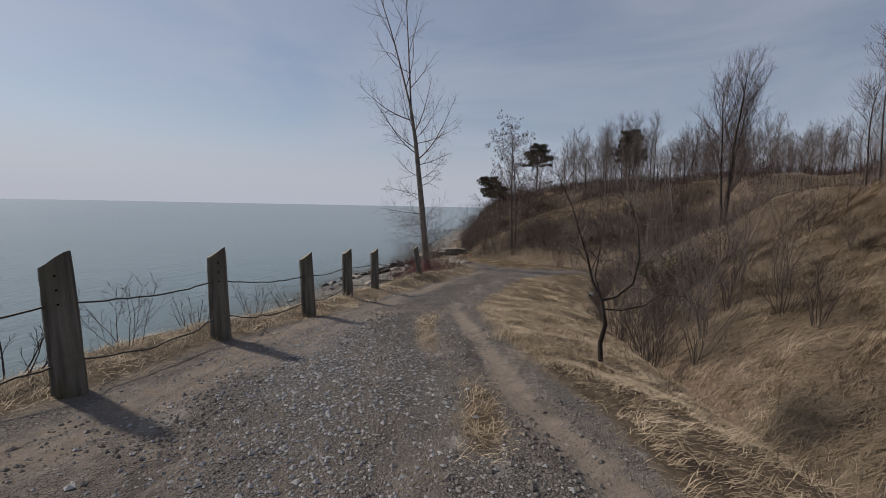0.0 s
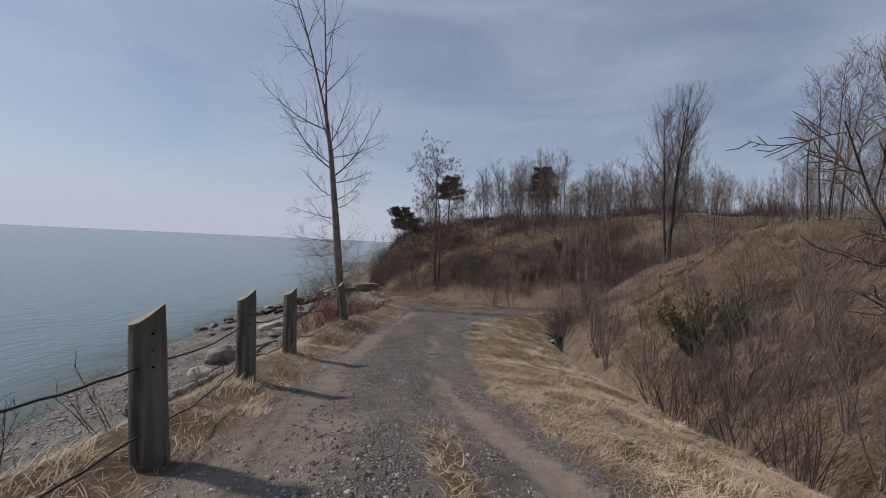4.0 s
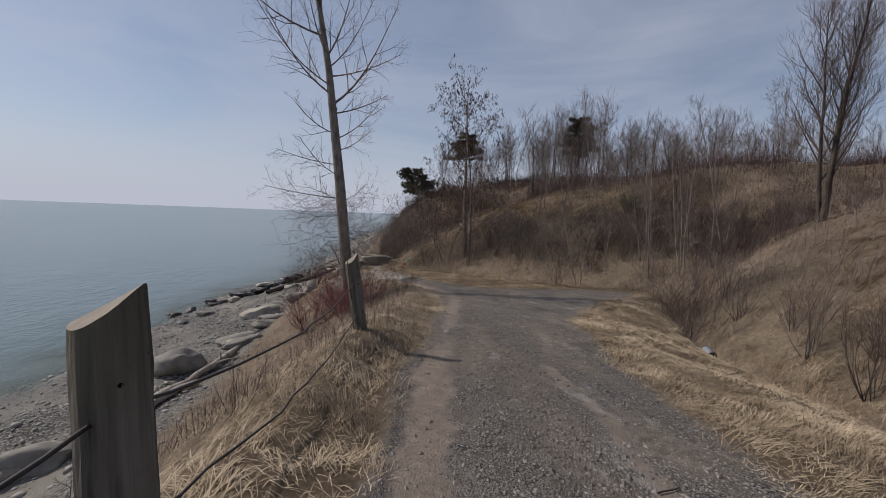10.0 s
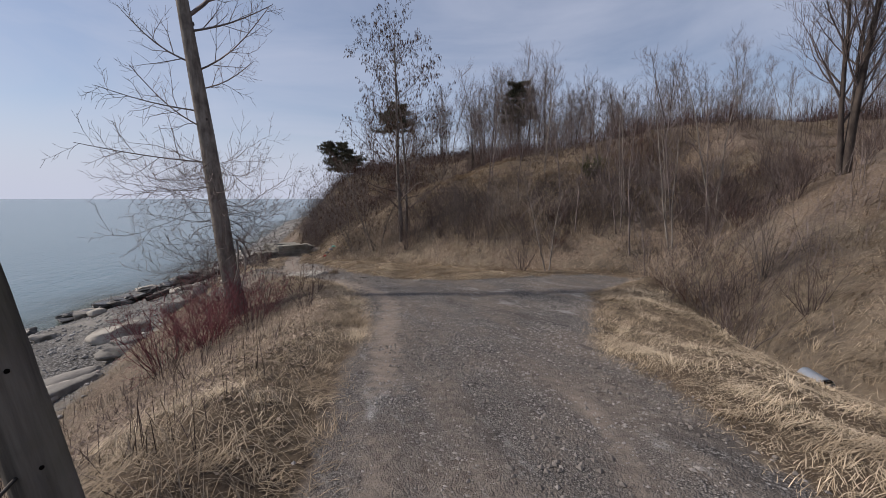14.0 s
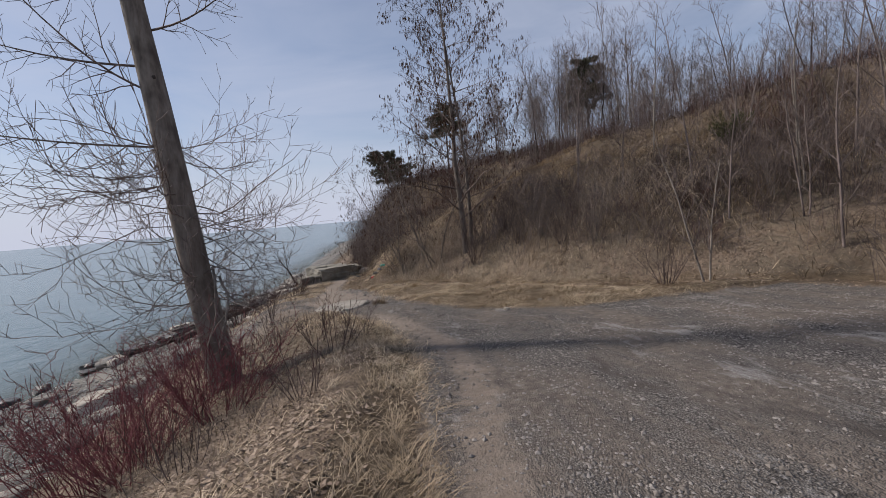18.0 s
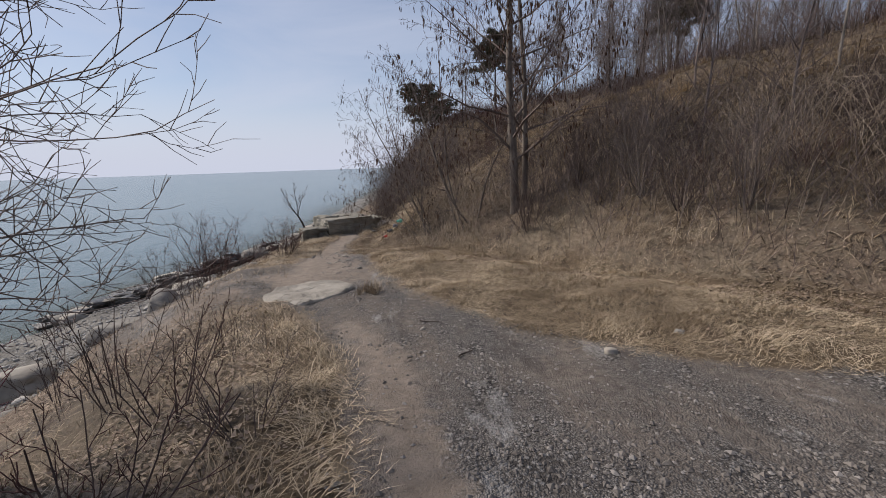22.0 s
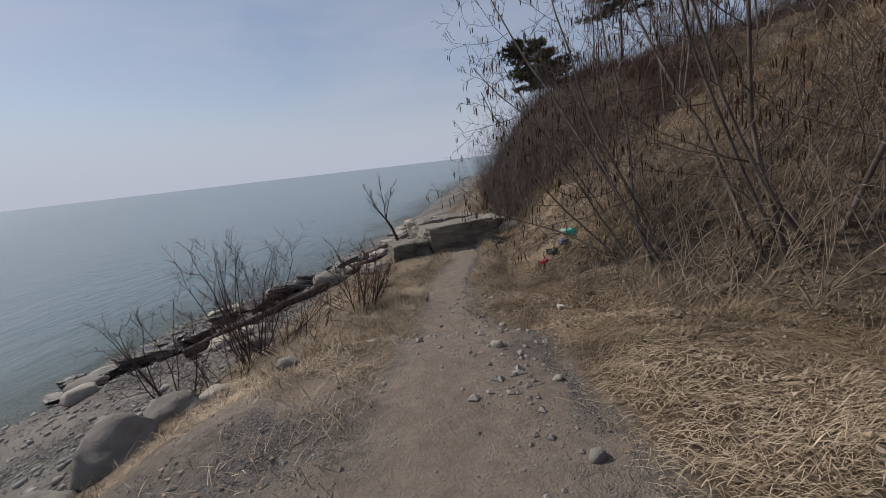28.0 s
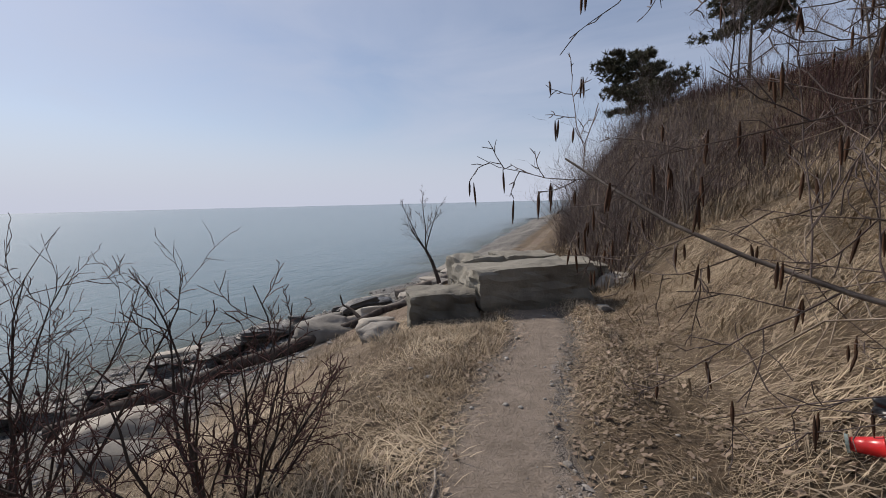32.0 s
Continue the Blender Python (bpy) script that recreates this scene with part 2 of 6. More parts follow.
soil = k.mix(k.span(k.noise(2.5, 8, 0.72), .33, .67), (0.075, 0.06, 0.047), (0.21, 0.168, 0.125))
soil = k.mix(k.span(k.noise(0.35, 5, .6), 0.42, 0.66), soil, k.mix(k.span(k.noise(14, 6, .7, (1, .4, 1)), .35, .65), (0.13, 0.104, 0.076), (0.31, 0.25, 0.18)))
soil = k.mix(k.span(k.noise(1.3, 6, .65), .56, .68), soil, (0.055, 0.042, 0.036))
leafy = k.mix(k.cells(24, out="Color"), (0.09, 0.064, 0.048), (0.3, 0.23, 0.172))
# Straw bed kept dark: the shade between blades is put into its colour.
shaded_straw = k.mix(k.noise(16, 5, 0.7, (1, 0.35, 1)), (0.06, 0.044, 0.029), (0.2, 0.15, 0.098))
shaded_straw = k.mix(k.span(k.noise(1.1, 4), 0.45, 0.7), shaded_straw, (0.14, 0.10, 0.066))
stone_d = k.cells(85)
gr = k.mix(k.cells(85, out="Color"), (0.085, 0.075, 0.067), (0.31, 0.288, 0.265))
gr = k.mix(k.span(stone_d, 0.3, 0.7), gr, (0.06, 0.054, 0.05))
big_d = k.cells(34)
gr = k.mix(k.span(k.noise(4.5, 5, .65), .5, .6), gr, k.mix(k.span(big_d, .25, .6), k.mix(k.cells(34, out="Color"), (.09, .08, .072), (.36, .345, .33)), (.05, .045, .042)))
dust = k.mix(k.span(k.noise(11, 7, .7), .35, .65), (0.105, 0.087, 0.073), (0.2, 0.172, 0.148))
gr = k.mix(k.span(k.noise(0.9, 7, 0.68, (1.5, 0.45, 1)), 0.45, 0.57), gr, dust)
gr = k.mix(k.span(k.noise(1.3, 7, 0.7, (1.4, 0.5, 1)), 0.58, 0.68), gr, k.mix(k.cells(60, out="Color"), (.2, .192, .185), (.4, .39, .375)))
gr = k.mix(k.span(k.noise(1.9, 7, 0.7, (1.5, 0.5, 1)), 0.56, 0.66), gr, (0.085, 0.074, 0.066))
mudc = k.mix(k.span(k.noise(6, 8, 0.7), .3, .7), (0.165, 0.134, 0.108), (0.27, 0.225, 0.186))
peb = k.mix(k.cells(14, out="Color"), (0.11, 0.105, 0.1), (0.32, 0.307, 0.29))
peb = k.mix(k.span(k.cells(14), 0.3, 0.6), peb, (0.06, 0.057, 0.052))
peb = k.mix(k.span(k.noise(0.4, 4), 0.45, 0.65), peb, (0.23, 0.215, 0.19))
shaded_straw = k.mix(k.span(k.noise(3.2, 6, 0.7, (1, .45, 1)), 0.52, 0.66), shaded_straw, (0.06, 0.043, 0.03))
c = k.mix(soft_mask(m_leaf), soil, leafy)
c = k.mix(soft_mask(m_straw), c, shaded_straw)
c = k.mix(soft_mask(m_beach), c, peb)
c = k.mix(soft_mask(m_gravel), c, gr)
c = k.mix(soft_mask(m_mud), c, mudc)
c = k.mix(m_wet, c, k.mix(0.55, c, (0.02, 0.02, 0.02)))
k.colour(c)
k.put(k.b.inputs["Roughness"], k.span(m_wet, 0, 1, 0.92, 0.32))
hgt = k.mix(soft_mask(m_gravel), k.noise(13, 9, 0.8), k.mix(0.45, k.math("SUBTRACT", 1.0, k.math("MULTIPLY", k.math("ADD", stone_d, big_d), .5)), k.noise(6, 8, 0.7)))
k.bump(k.mix(soft_mask(m_mud), hgt, k.mix(.6, k.noise(4, 4, 0.5), k.noise(26, 7, 0.7))), 1.0, 0.05)
GROUND = k.m

# The lake: a body colour of its own, clearer where it is shallow.
k = Mat("lake_water", 0.2, 0.5)
k.b.inputs["IOR"].default_value = 1.33
w_shallow, _, _ = k.attr("shallow")
wc = k.mix(k.span(k.noise(0.02, 4, 0.5, (1, 0.25, 1)), 0.35, 0.7), (0.085, 0.135, 0.15), (0.115, 0.165, 0.175))
wc = k.mix(w_shallow, wc, (0.19, 0.22, 0.2))
k.colour(wc)
wv = k.math("ADD", k.noise(1.6, 5, 0.6, (1.0, 0.45, 1)), k.math("MULTIPLY", k.noise(0.25, 3, 0.5, (1, 0.4, 1)), 1.6))
k.bump(wv, 0.4, 0.22)
w_tr = k.n.new("ShaderNodeBsdfTransparent")
w_tr.inputs[0].default_value = (0.86, 0.93, 0.9, 1)
w_ms = k.n.new("ShaderNodeMixShader")
k.l.new(k.math("MULTIPLY", w_shallow, 0.75), w_ms.inputs[0])
k.l.new(k.b.outputs[0], w_ms.inputs[1])
k.l.new(w_tr.outputs[0], w_ms.inputs[2])
k.l.new(w_ms.outputs[0], k.n["Material Output"].inputs["Surface"])
WATER = k.m


# ---- mesh tools ----
def mesh_from(name, verts, faces, mat, smooth=False):
    """A mesh from arrays: faces is one array of quads or triangles, or a list of such arrays."""
    me = bpy.data.meshes.new(name)
    verts = np.asarray(verts, np.float32)
    groups = [np.asarray(f, np.int32) for f in (faces if isinstance(faces, list) else [faces]) if len(f)]
    sizes = np.concatenate([np.full(len(f), f.shape[1], np.int32) for f in groups])
    loops = np.concatenate([f.ravel() for f in groups])
    me.vertices.add(len(verts))
    me.vertices.foreach_set("co", verts.ravel())
    me.loops.add(len(loops))
    me.loops.foreach_set("vertex_index", loops)
    me.polygons.add(len(sizes))
    me.polygons.foreach_set("loop_start", np.concatenate([[0], np.cumsum(sizes)[:-1]]).astype(np.int32))
    me.polygons.foreach_set("use_smooth", np.full(len(sizes), smooth))
    me.update(calc_edges=True)
    me.materials.append(mat)
    return me


def part(name, me, parent=None, label="", m=None):
    ob = new(name, me)
    if parent is not None:
        ob.parent = parent
    if m is not None:
        ob.matrix_basis = m
    return tagged(ob, label) if label else ob


def thing(name, label, category, m=None, group="", data=None):
    ob = new(name, data)
    if m is not None:
        ob.matrix_basis = m
    return tagged(ob, label, category, group)


def from_bm(name, bm, mat, smooth=False):
    me = bpy.data.meshes.new(name)
    bm.to_mesh(me)
    bm.free()
    me.materials.append(mat)
    if smooth:
        me.polygons.foreach_set("use_smooth", np.ones(len(me.polygons), bool))
    return me


def grid_hash(i, j, seed):
    h = (i.astype(np.int64) * 374761393 + j.astype(np.int64) * 668265263 + seed * 974634777) & 0x7FFFFFFF
    h = ((h ^ (h >> 13)) * 1274126177) & 0x7FFFFFFF
    return ((h ^ (h >> 16)) & 0xFFFF) / 65535.0


def vnoise(x, y, size, seed=0):
    """Smooth value noise, -1 to 1."""
    x, y = np.asarray(x, float) / size, np.asarray(y, float) / size
    i, j = np.floor(x), np.floor(y)
    u, v = x - i, y - j
    u, v = u * u * (3 - 2 * u), v * v * (3 - 2 * v)
    a, b, c, d = (grid_hash(i + p, j + q, seed) for p, q in ((0, 0), (1, 0), (0, 1), (1, 1)))
    return 2 * ((a * (1 - u) + b * u) * (1 - v) + (c * (1 - u) + d * u) * v) - 1


def step(a, b, x):
    """A smooth rise from 0 at a to 1 at b."""
    t = np.clip((np.asarray(x, float) - a) / (b - a), 0, 1)
    return t * t * (3 - 2 * t)


def table(*pairs):
    ys, vs = np.array(pairs, float).T
    return lambda y: np.interp(y, ys, vs)


# ---- the plan: lines along the walk, by y ----
WATER_Z = -5.4
path_z = table((-8, .75), (0, .22), (7, -.36), (12.7, -1.0), (16.5, -1.34), (20.9, -1.68), (26.8, -2.17), (29.7, -2.3), (32, -2.43), (33.75, -2.55), (34.15, -2.79), (36.6, -2.9), (40, -3.0), (45, -3.35), (60, -4.2), (140, -4.6))
left_x = table((-8, -2.6), (3, -2.35), (5, -2.1), (7.4, -1.45), (11.3, -1.05), (13.7, -.5), (15.3, -.2), (18.2, .6), (20.5, 1.1), (23, 1.65), (24.6, 1.7), (27, 1.3), (28.8, .5), (30, -.2), (32, -.4), (33.6, -.45), (36.6, -.5), (39, -.3), (41, -.4), (45, -1.2), (60, -1), (90, 1.5), (130, 3.2), (200, 37.5), (600, 512), (3000, 3522))
right_x = table((-8, 2.9), (2, 2.35), (6, 1.6), (8.8, 1.35), (11, 1.66), (13, 2.1), (15.8, 2.85), (18.4, 3.7), (20, 4.6), (22.3, 6.6), (23.5, 9.3), (25.2, 9), (25.75, 5.4), (26.2, 4.4), (27.4, 3.2), (29, 2.2), (31, 1.6), (32.6, 1.35), (34, 1.0), (35, .45), (37, .35), (40, .5), (45, -.6), (60, -.4), (90, 2), (130, 4), (200, 38.5), (600, 514), (3000, 3524))
shore_x = table((-60, -13), (0, -12.2), (24, -11.3), (32, -10.8), (38, -10.2), (44, -9.2), (50, -7), (60, -5.8), (90, -4), (130, -2), (200, 30), (600, 500), (3000, 3500))
bank_x = table((-60, -6.5), (0, -6), (15, -5.6), (25, -5.2), (32, -5.0), (38, -5.0), (44, -4.2), (50, -3.2), (60, -2.2), (90, 0), (130, 2), (200, 36), (600, 510), (3000, 3520))
foot_x = table((-60, 4.6), (0, 4.5), (5, 4.5), (10, 5.0), (14, 5.8), (18, 6.8), (21, 8.2), (23.5, 9.9), (25.2, 9.8), (26.5, 8.4), (28, 6.6), (30, 5.0), (33, 3.25), (36, 1.1), (38, .95), (41, .95), (46, .9), (52, .4), (60, 0.8), (90, 3), (130, 5), (200, 40), (600, 520), (3000, 3530))
hill_slope = table((-20, .50), (8, .48), (15, .48), (19, .5), (22.4, .68), (24.5, .5), (27, .5), (32, .7), (38, .72), (44, .72), (49, 1.0), (54, 2.3), (58, 2.8), (90, 2.8))
hill_top = table((-20, 5.0), (8, 4.6), (15, 3.6), (20, 4.5), (26, 5.2), (34, 5.3), (40, 5.4), (44, 5.6), (52, 6.3), (60, 7.0), (90, 8.0))
ditch_d = table((-20, .8), (5, .8), (14, .75), (18, .7), (21, .35), (24, .1), (26, 0), (60, 0))


berm = table((0, .06), (7, .1), (12, .14), (16.5, .3), (20, .2), (24, .12), (28, .02), (40, 0))


def ground(x, y, fine=True):
    x, y = np.asarray(x, float), np.asarray(y, float)
    wob = 0.25 * vnoise(y, y * 0 + 3, 1.7, 5)
    zp, xl, xr, xs, xb, xf = path_z(y), left_x(y) + wob * .4, right_x(y) + wob * .5, shore_x(y), bank_x(y), foot_x(y)
    xf = np.maximum(xf, xr + 0.4)
    verge = np.minimum(0.85, (xl - xb) * 0.25)
    # lake side
    e = xl - verge
    beach = WATER_Z + (np.clip((x - xs) / np.maximum(xb - xs, .5), -12, 1)) * 1.15
    beach = np.where(x < xs, WATER_Z + np.maximum((x - xs) * 0.16, -8), beach)
    tb = np.clip((e - x) / np.maximum(e - xb, .3), 0, 1)
    ztop, zbot = zp - 0.03 + berm(y), WATER_Z + 1.15
    bank = ztop + (zbot - ztop) * (0.35 * tb + 0.65 * (tb * tb * (3 - 2 * tb)))
    lake = np.where(x < xb, beach, bank)
    # hill side
    dd = ditch_d(y)
    tv = np.clip((x - xr) / np.maximum(xf - xr, .3), 0, 1)
    vergez = zp - dd * tv ** 1.6 + 0.10 * np.sin(tv * 3.14) * (1 - dd)
    d = np.maximum(x - xf, 0) * 0.88
    a, s = hill_top(y), hill_slope(y)
    hill = zp - dd + a * (1 - np.exp(-d * s / a)) * step(0, 1.4, d) + 0.085 * np.minimum(d, 17) + 0.02 * np.minimum(d, 80) + 0.03 * np.minimum(d, 10)
    knoll = 2.0 * np.exp(-(((x - 14.5) / 5.5) ** 2 + ((y - 10) / 5.0) ** 2))
    hill = hill + knoll + 1.1 * np.exp(-(((x - 12.2) / 2.2) ** 2 + ((y - 15.5) / 2.2) ** 2))
    hill = hill - 1.0 * np.exp(-(((x - 9.5) / 4) ** 2 + ((y - 47) / 5) ** 2))
    hill = hill + .25 * np.exp(-(((x - 1.95) / .7) ** 2 + ((y - 36.5) / 1.3) ** 2))
    hill = hill - 1.2 * np.exp(-(((x - 15.8) / 2.6) ** 2 + ((y - 29.6) / 2.4) ** 2))
    hill = hill - 0.4 * np.exp(-((x - xf - .1) / .3) ** 2) * step(22, 20, y)
    vergez = vergez - 0.4 * np.exp(-((x - xf - .1) / .3) ** 2) * step(22, 20, y)
    z = np.where(x < xl, lake, np.where(x > xf, hill, np.where(x > xr, vergez, zp)))
    z = np.where((x < xl) & (x > e), zp + (berm(y) * step(0, 1, (xl - x) / verge) - 0.03 * (xl - x) / verge), z)
    if fine:
        on_path = step(xl - .25, xl + .2, x) * step(xr + .25, xr - .2, x)
        rough = 1 - 0.75 * on_path
        h = np.clip((x - xf) / 5, 0, 1)
        lk = np.clip((e - x) / 3, 0, 1)
        z = z + rough * (0.05 * vnoise(x, y, 0.9, 1) + 0.03 * vnoise(x, y, 0.35, 2)) + h * step(36, 42, y) * (.28 * vnoise(x, y, 2.3, 15) + .16 * vnoise(x * 1.2, y, .9, 16)) + h * (0.35 * vnoise(x, y, 4.5, 3) + 0.14 * vnoise(x, y, 1.6, 4) + 0.07 * vnoise(x, y * .6, .55, 14)) + lk * 0.16 * vnoise(x, y, 1.3, 6)
        # wheel ruts and a rill along the hill-side edge
        mid = (xl + xr) / 2
        z = z - on_path * 0.035 * (np.exp(-((x - mid - .75) / .25) ** 2) + np.exp(-((x - mid + .75) / .25) ** 2))
        rill = np.exp(-((x - xr + 0.45 + wob) / .16) ** 2) * step(12, 8, y)
        z = z - on_path * 0.05 * rill + on_path * 0.02 * vnoise(x, y, 0.5, 9)
    return z


def gz(x, y):
    return float(ground(np.array([x]), np.array([y]))[0])


def open_slope(x, y):
    """1 on the mown-looking grass slope beside the foot trail, 0 in the brush."""
    y0 = 34.6 - .35 * np.clip(np.asarray(x, float) - 3, 0, 9)
    return step(y0, y0 + 1.6, y) * step(47, 43.5, y)


def bands(*runs):
    """Grid lines: runs of (start, end, spacing), each next to the other."""
    out = []
    for a, b, s in runs:
        out.append(np.arange(a, b - 1e-6, s))
    return np.concatenate(out + [[runs[-1][1]]])


gx = bands((-70, -30, 8), (-30, -12, 1.5), (-12, -6, .35), (-6, -3, .22), (-3, 8, .14), (8, 16, .35), (16, 32, .9), (32, 80, 4), (80, 240, 20), (240, 4400, 400))
gy = bands((-3000, -200, 400), (-200, -20, 20), (-20, -4, 1.2), (-4, 0, .3), (0, 42, .15), (42, 60, .45), (60, 100, 1.5), (100, 200, 8), (200, 4400, 300))
GX, GY = np.meshgrid(gx, gy)
GZ = ground(GX, GY)
nx, ny = len(gx), len(gy)
idx = np.arange(nx * ny).reshape(ny, nx)
quads = np.stack([idx[:-1, :-1], idx[:-1, 1:], idx[1:, 1:], idx[1:, :-1]], -1).reshape(-1, 4)
me = mesh_from("ground", np.stack([GX, GY, GZ], -1).reshape(-1, 3), quads, GROUND, True)


def masks(x, y):
    wob = 0.25 * vnoise(y, y * 0 + 3, 1.7, 5)
    xl, xr, xs, xb, xf = left_x(y) + wob * .4, right_x(y) + wob * .5, shore_x(y), bank_x(y), foot_x(y)
    soft = 0.22
    gravel = step(46, 42, y) * np.clip(0.5 + (x - xl) / soft / 2, 0, 1) * np.clip(0.5 + (xr - x) / soft / 2, 0, 1)
    foot_trail = np.clip((y - 29) / 3, 0, 1)
    mid, half = (xl + xr) / 2, (xr - xl) / 2
    # packed earth beside the posts, the rill, and the foot trail at the end
    mud = np.exp(-((x - xl - 0.75) / 0.65) ** 2) * step(10.5, 7.5, y) * 0.6
    mud = np.maximum(mud, 0.9 * np.exp(-((x - xr + 0.45 + wob) / .17) ** 2) * step(12, 8, y))
    mud = np.maximum(mud, foot_trail * 1.15 * np.exp(-((x - mid + .08) / np.maximum(half * .95, .34)) ** 2))
    mud = np.maximum(mud, 0.85 * np.exp(-(((x - 0.2) / 1.5) ** 2 + ((y - 30.8) / 1.5) ** 2)))
    mud = np.maximum(mud, 0.7 * np.exp(-((x - left_x(y) - .35) / .3) ** 2) * step(17, 19, y) * step(30, 27, y))
    span = xr - xl
    mud = np.maximum(mud, .8 * np.exp(-((x - xl - .36) / .28) ** 2) * step(3, 6, y) * step(19, 15, y))
    mud = np.maximum(mud, .65 * np.exp(-((x - xl - .7 * span - wob * .5) / .16) ** 2) * step(4, 6, y) * step(21, 17, y) * step(-.5, .0, vnoise(x, y, 1.3, 34)))
    mud = mud * gravel
    centre = np.exp(-((x - (xr - 1.05 + wob * .6)) / .2) ** 2) * step(9, 7, y) * step(-.5, .15, vnoise(x, y, 1.4, 12))
    straw = np.clip(0.5 + (xl - x) / soft / 2, 0, 1) * np.clip((x - xl + 2.2) / 1.2, 0, 1) + np.clip(0.5 + (x - xr) / soft / 2, 0, 1) * np.clip((xf + 1.0 - x) / 1.0, 0, 1)
    straw = np.maximum(straw, 0.9 * centre)
    straw = straw * (1 - .6 * step(19, 22, y) * step(30, 27, y) * np.clip((xl - .25 - x) / .5, 0, 1))
    gravel = gravel * (1 - 0.95 * centre)
    hill_straw = np.clip((x - xf) / 1.5, 0, 1) * (0.42 + 0.45 * vnoise(x, y, 2.6, 21) + 0.2 * vnoise(x, y, .9, 23) + 0.22 * step(19, 15, y) + .35 * np.exp(-((x - xf - 9) / 3.5) ** 2) * step(28, 32, y))
    straw = np.maximum(straw, hill_straw)
    straw = np.maximum(straw, .8 * open_slope(x, y) * np.clip((x - xf) / .8, 0, 1))
    straw = straw * (1 - .9 * np.exp(-((x - xf - .1) / .33) ** 2) * step(22, 20, y))
    bare = np.clip(1.5 * np.exp(-(((x + 1.3) / 1.7) ** 2 + ((y - 30.9) / 2.3) ** 2)), 0, 1)
    straw = straw * (1 - bare)
    mud = np.maximum(mud, .85 * bare * (.6 + .5 * vnoise(x, y, .8, 41)))
    gravel = np.maximum(gravel, bare * .8)
    beach = np.clip(0.5 + (xb + .6 - x) / 1.2, 0, 1)
    leaf = np.clip(0.55 + 0.5 * vnoise(x, y, 1.5, 22), 0, 1) * (1 - beach)
    wet = np.clip(1 - np.abs(x - xs + 0.1) / 1.2, 0, 1) * 0.9
    wet = np.maximum(wet, gravel * step(.35, .75, vnoise(x, y, .9, 31)) * step(28, 30, y) * step(35, 33, y) * .8)
    wet = np.maximum(wet, np.exp(-((x - xr + 0.75) / .22) ** 2) * step(5.5, 7, y) * step(13, 10, y) * step(.0, .5, vnoise(x, y, .8, 33)))
    return gravel, straw, beach, leaf, mud, wet


gravel, straw, beach, leaf, mud, wet = masks(GX.ravel(), GY.ravel())
one = np.ones_like(gravel)
for nm, cols in (("surf_a", (gravel, straw, beach)), ("surf_b", (leaf, mud, wet))):
    at = me.color_attributes.new(nm, "FLOAT_COLOR", "POINT")
    at.data.foreach_set("color", np.stack([*cols, one], -1).astype(np.float32).ravel())
ground_ob = tagged(new("ground", me), "brown lakeside ground with gravel path, straw banks and pebble beach", "ground", kind="structure")

wx = bands((-4400, -300, 410), (-300, -40, 20), (-40, -16, 2), (-16, 2, .4), (2, 60, 6), (60, 4400, 434))
wy = bands((-3000, -100, 290), (-100, -10, 10), (-10, 70, 1), (70, 140, 5), (140, 4700, 228))
WX, WY = np.meshgrid(wx, wy)
nx, ny = len(wx), len(wy)
idx = np.arange(nx * ny).reshape(ny, nx)
quads = np.stack([idx[:-1, :-1], idx[:-1, 1:], idx[1:, 1:], idx[1:, :-1]], -1).reshape(-1, 4)
me = mesh_from("water", np.stack([WX, WY, WX * 0 + WATER_Z], -1).reshape(-1, 3), quads, WATER, True)
depth = WATER_Z - ground(WX.ravel(), WY.ravel())
shal = np.exp(-np.maximum(depth, 0) / 0.35)
at = me.color_attributes.new("shallow", "FLOAT_COLOR", "POINT")
at.data.foreach_set("color", np.stack([shal, shal, shal, np.ones_like(shal)], -1).astype(np.float32).ravel())
tagged(new("water", me), "calm grey-blue lake water reaching the horizon", "lake", kind="structure")


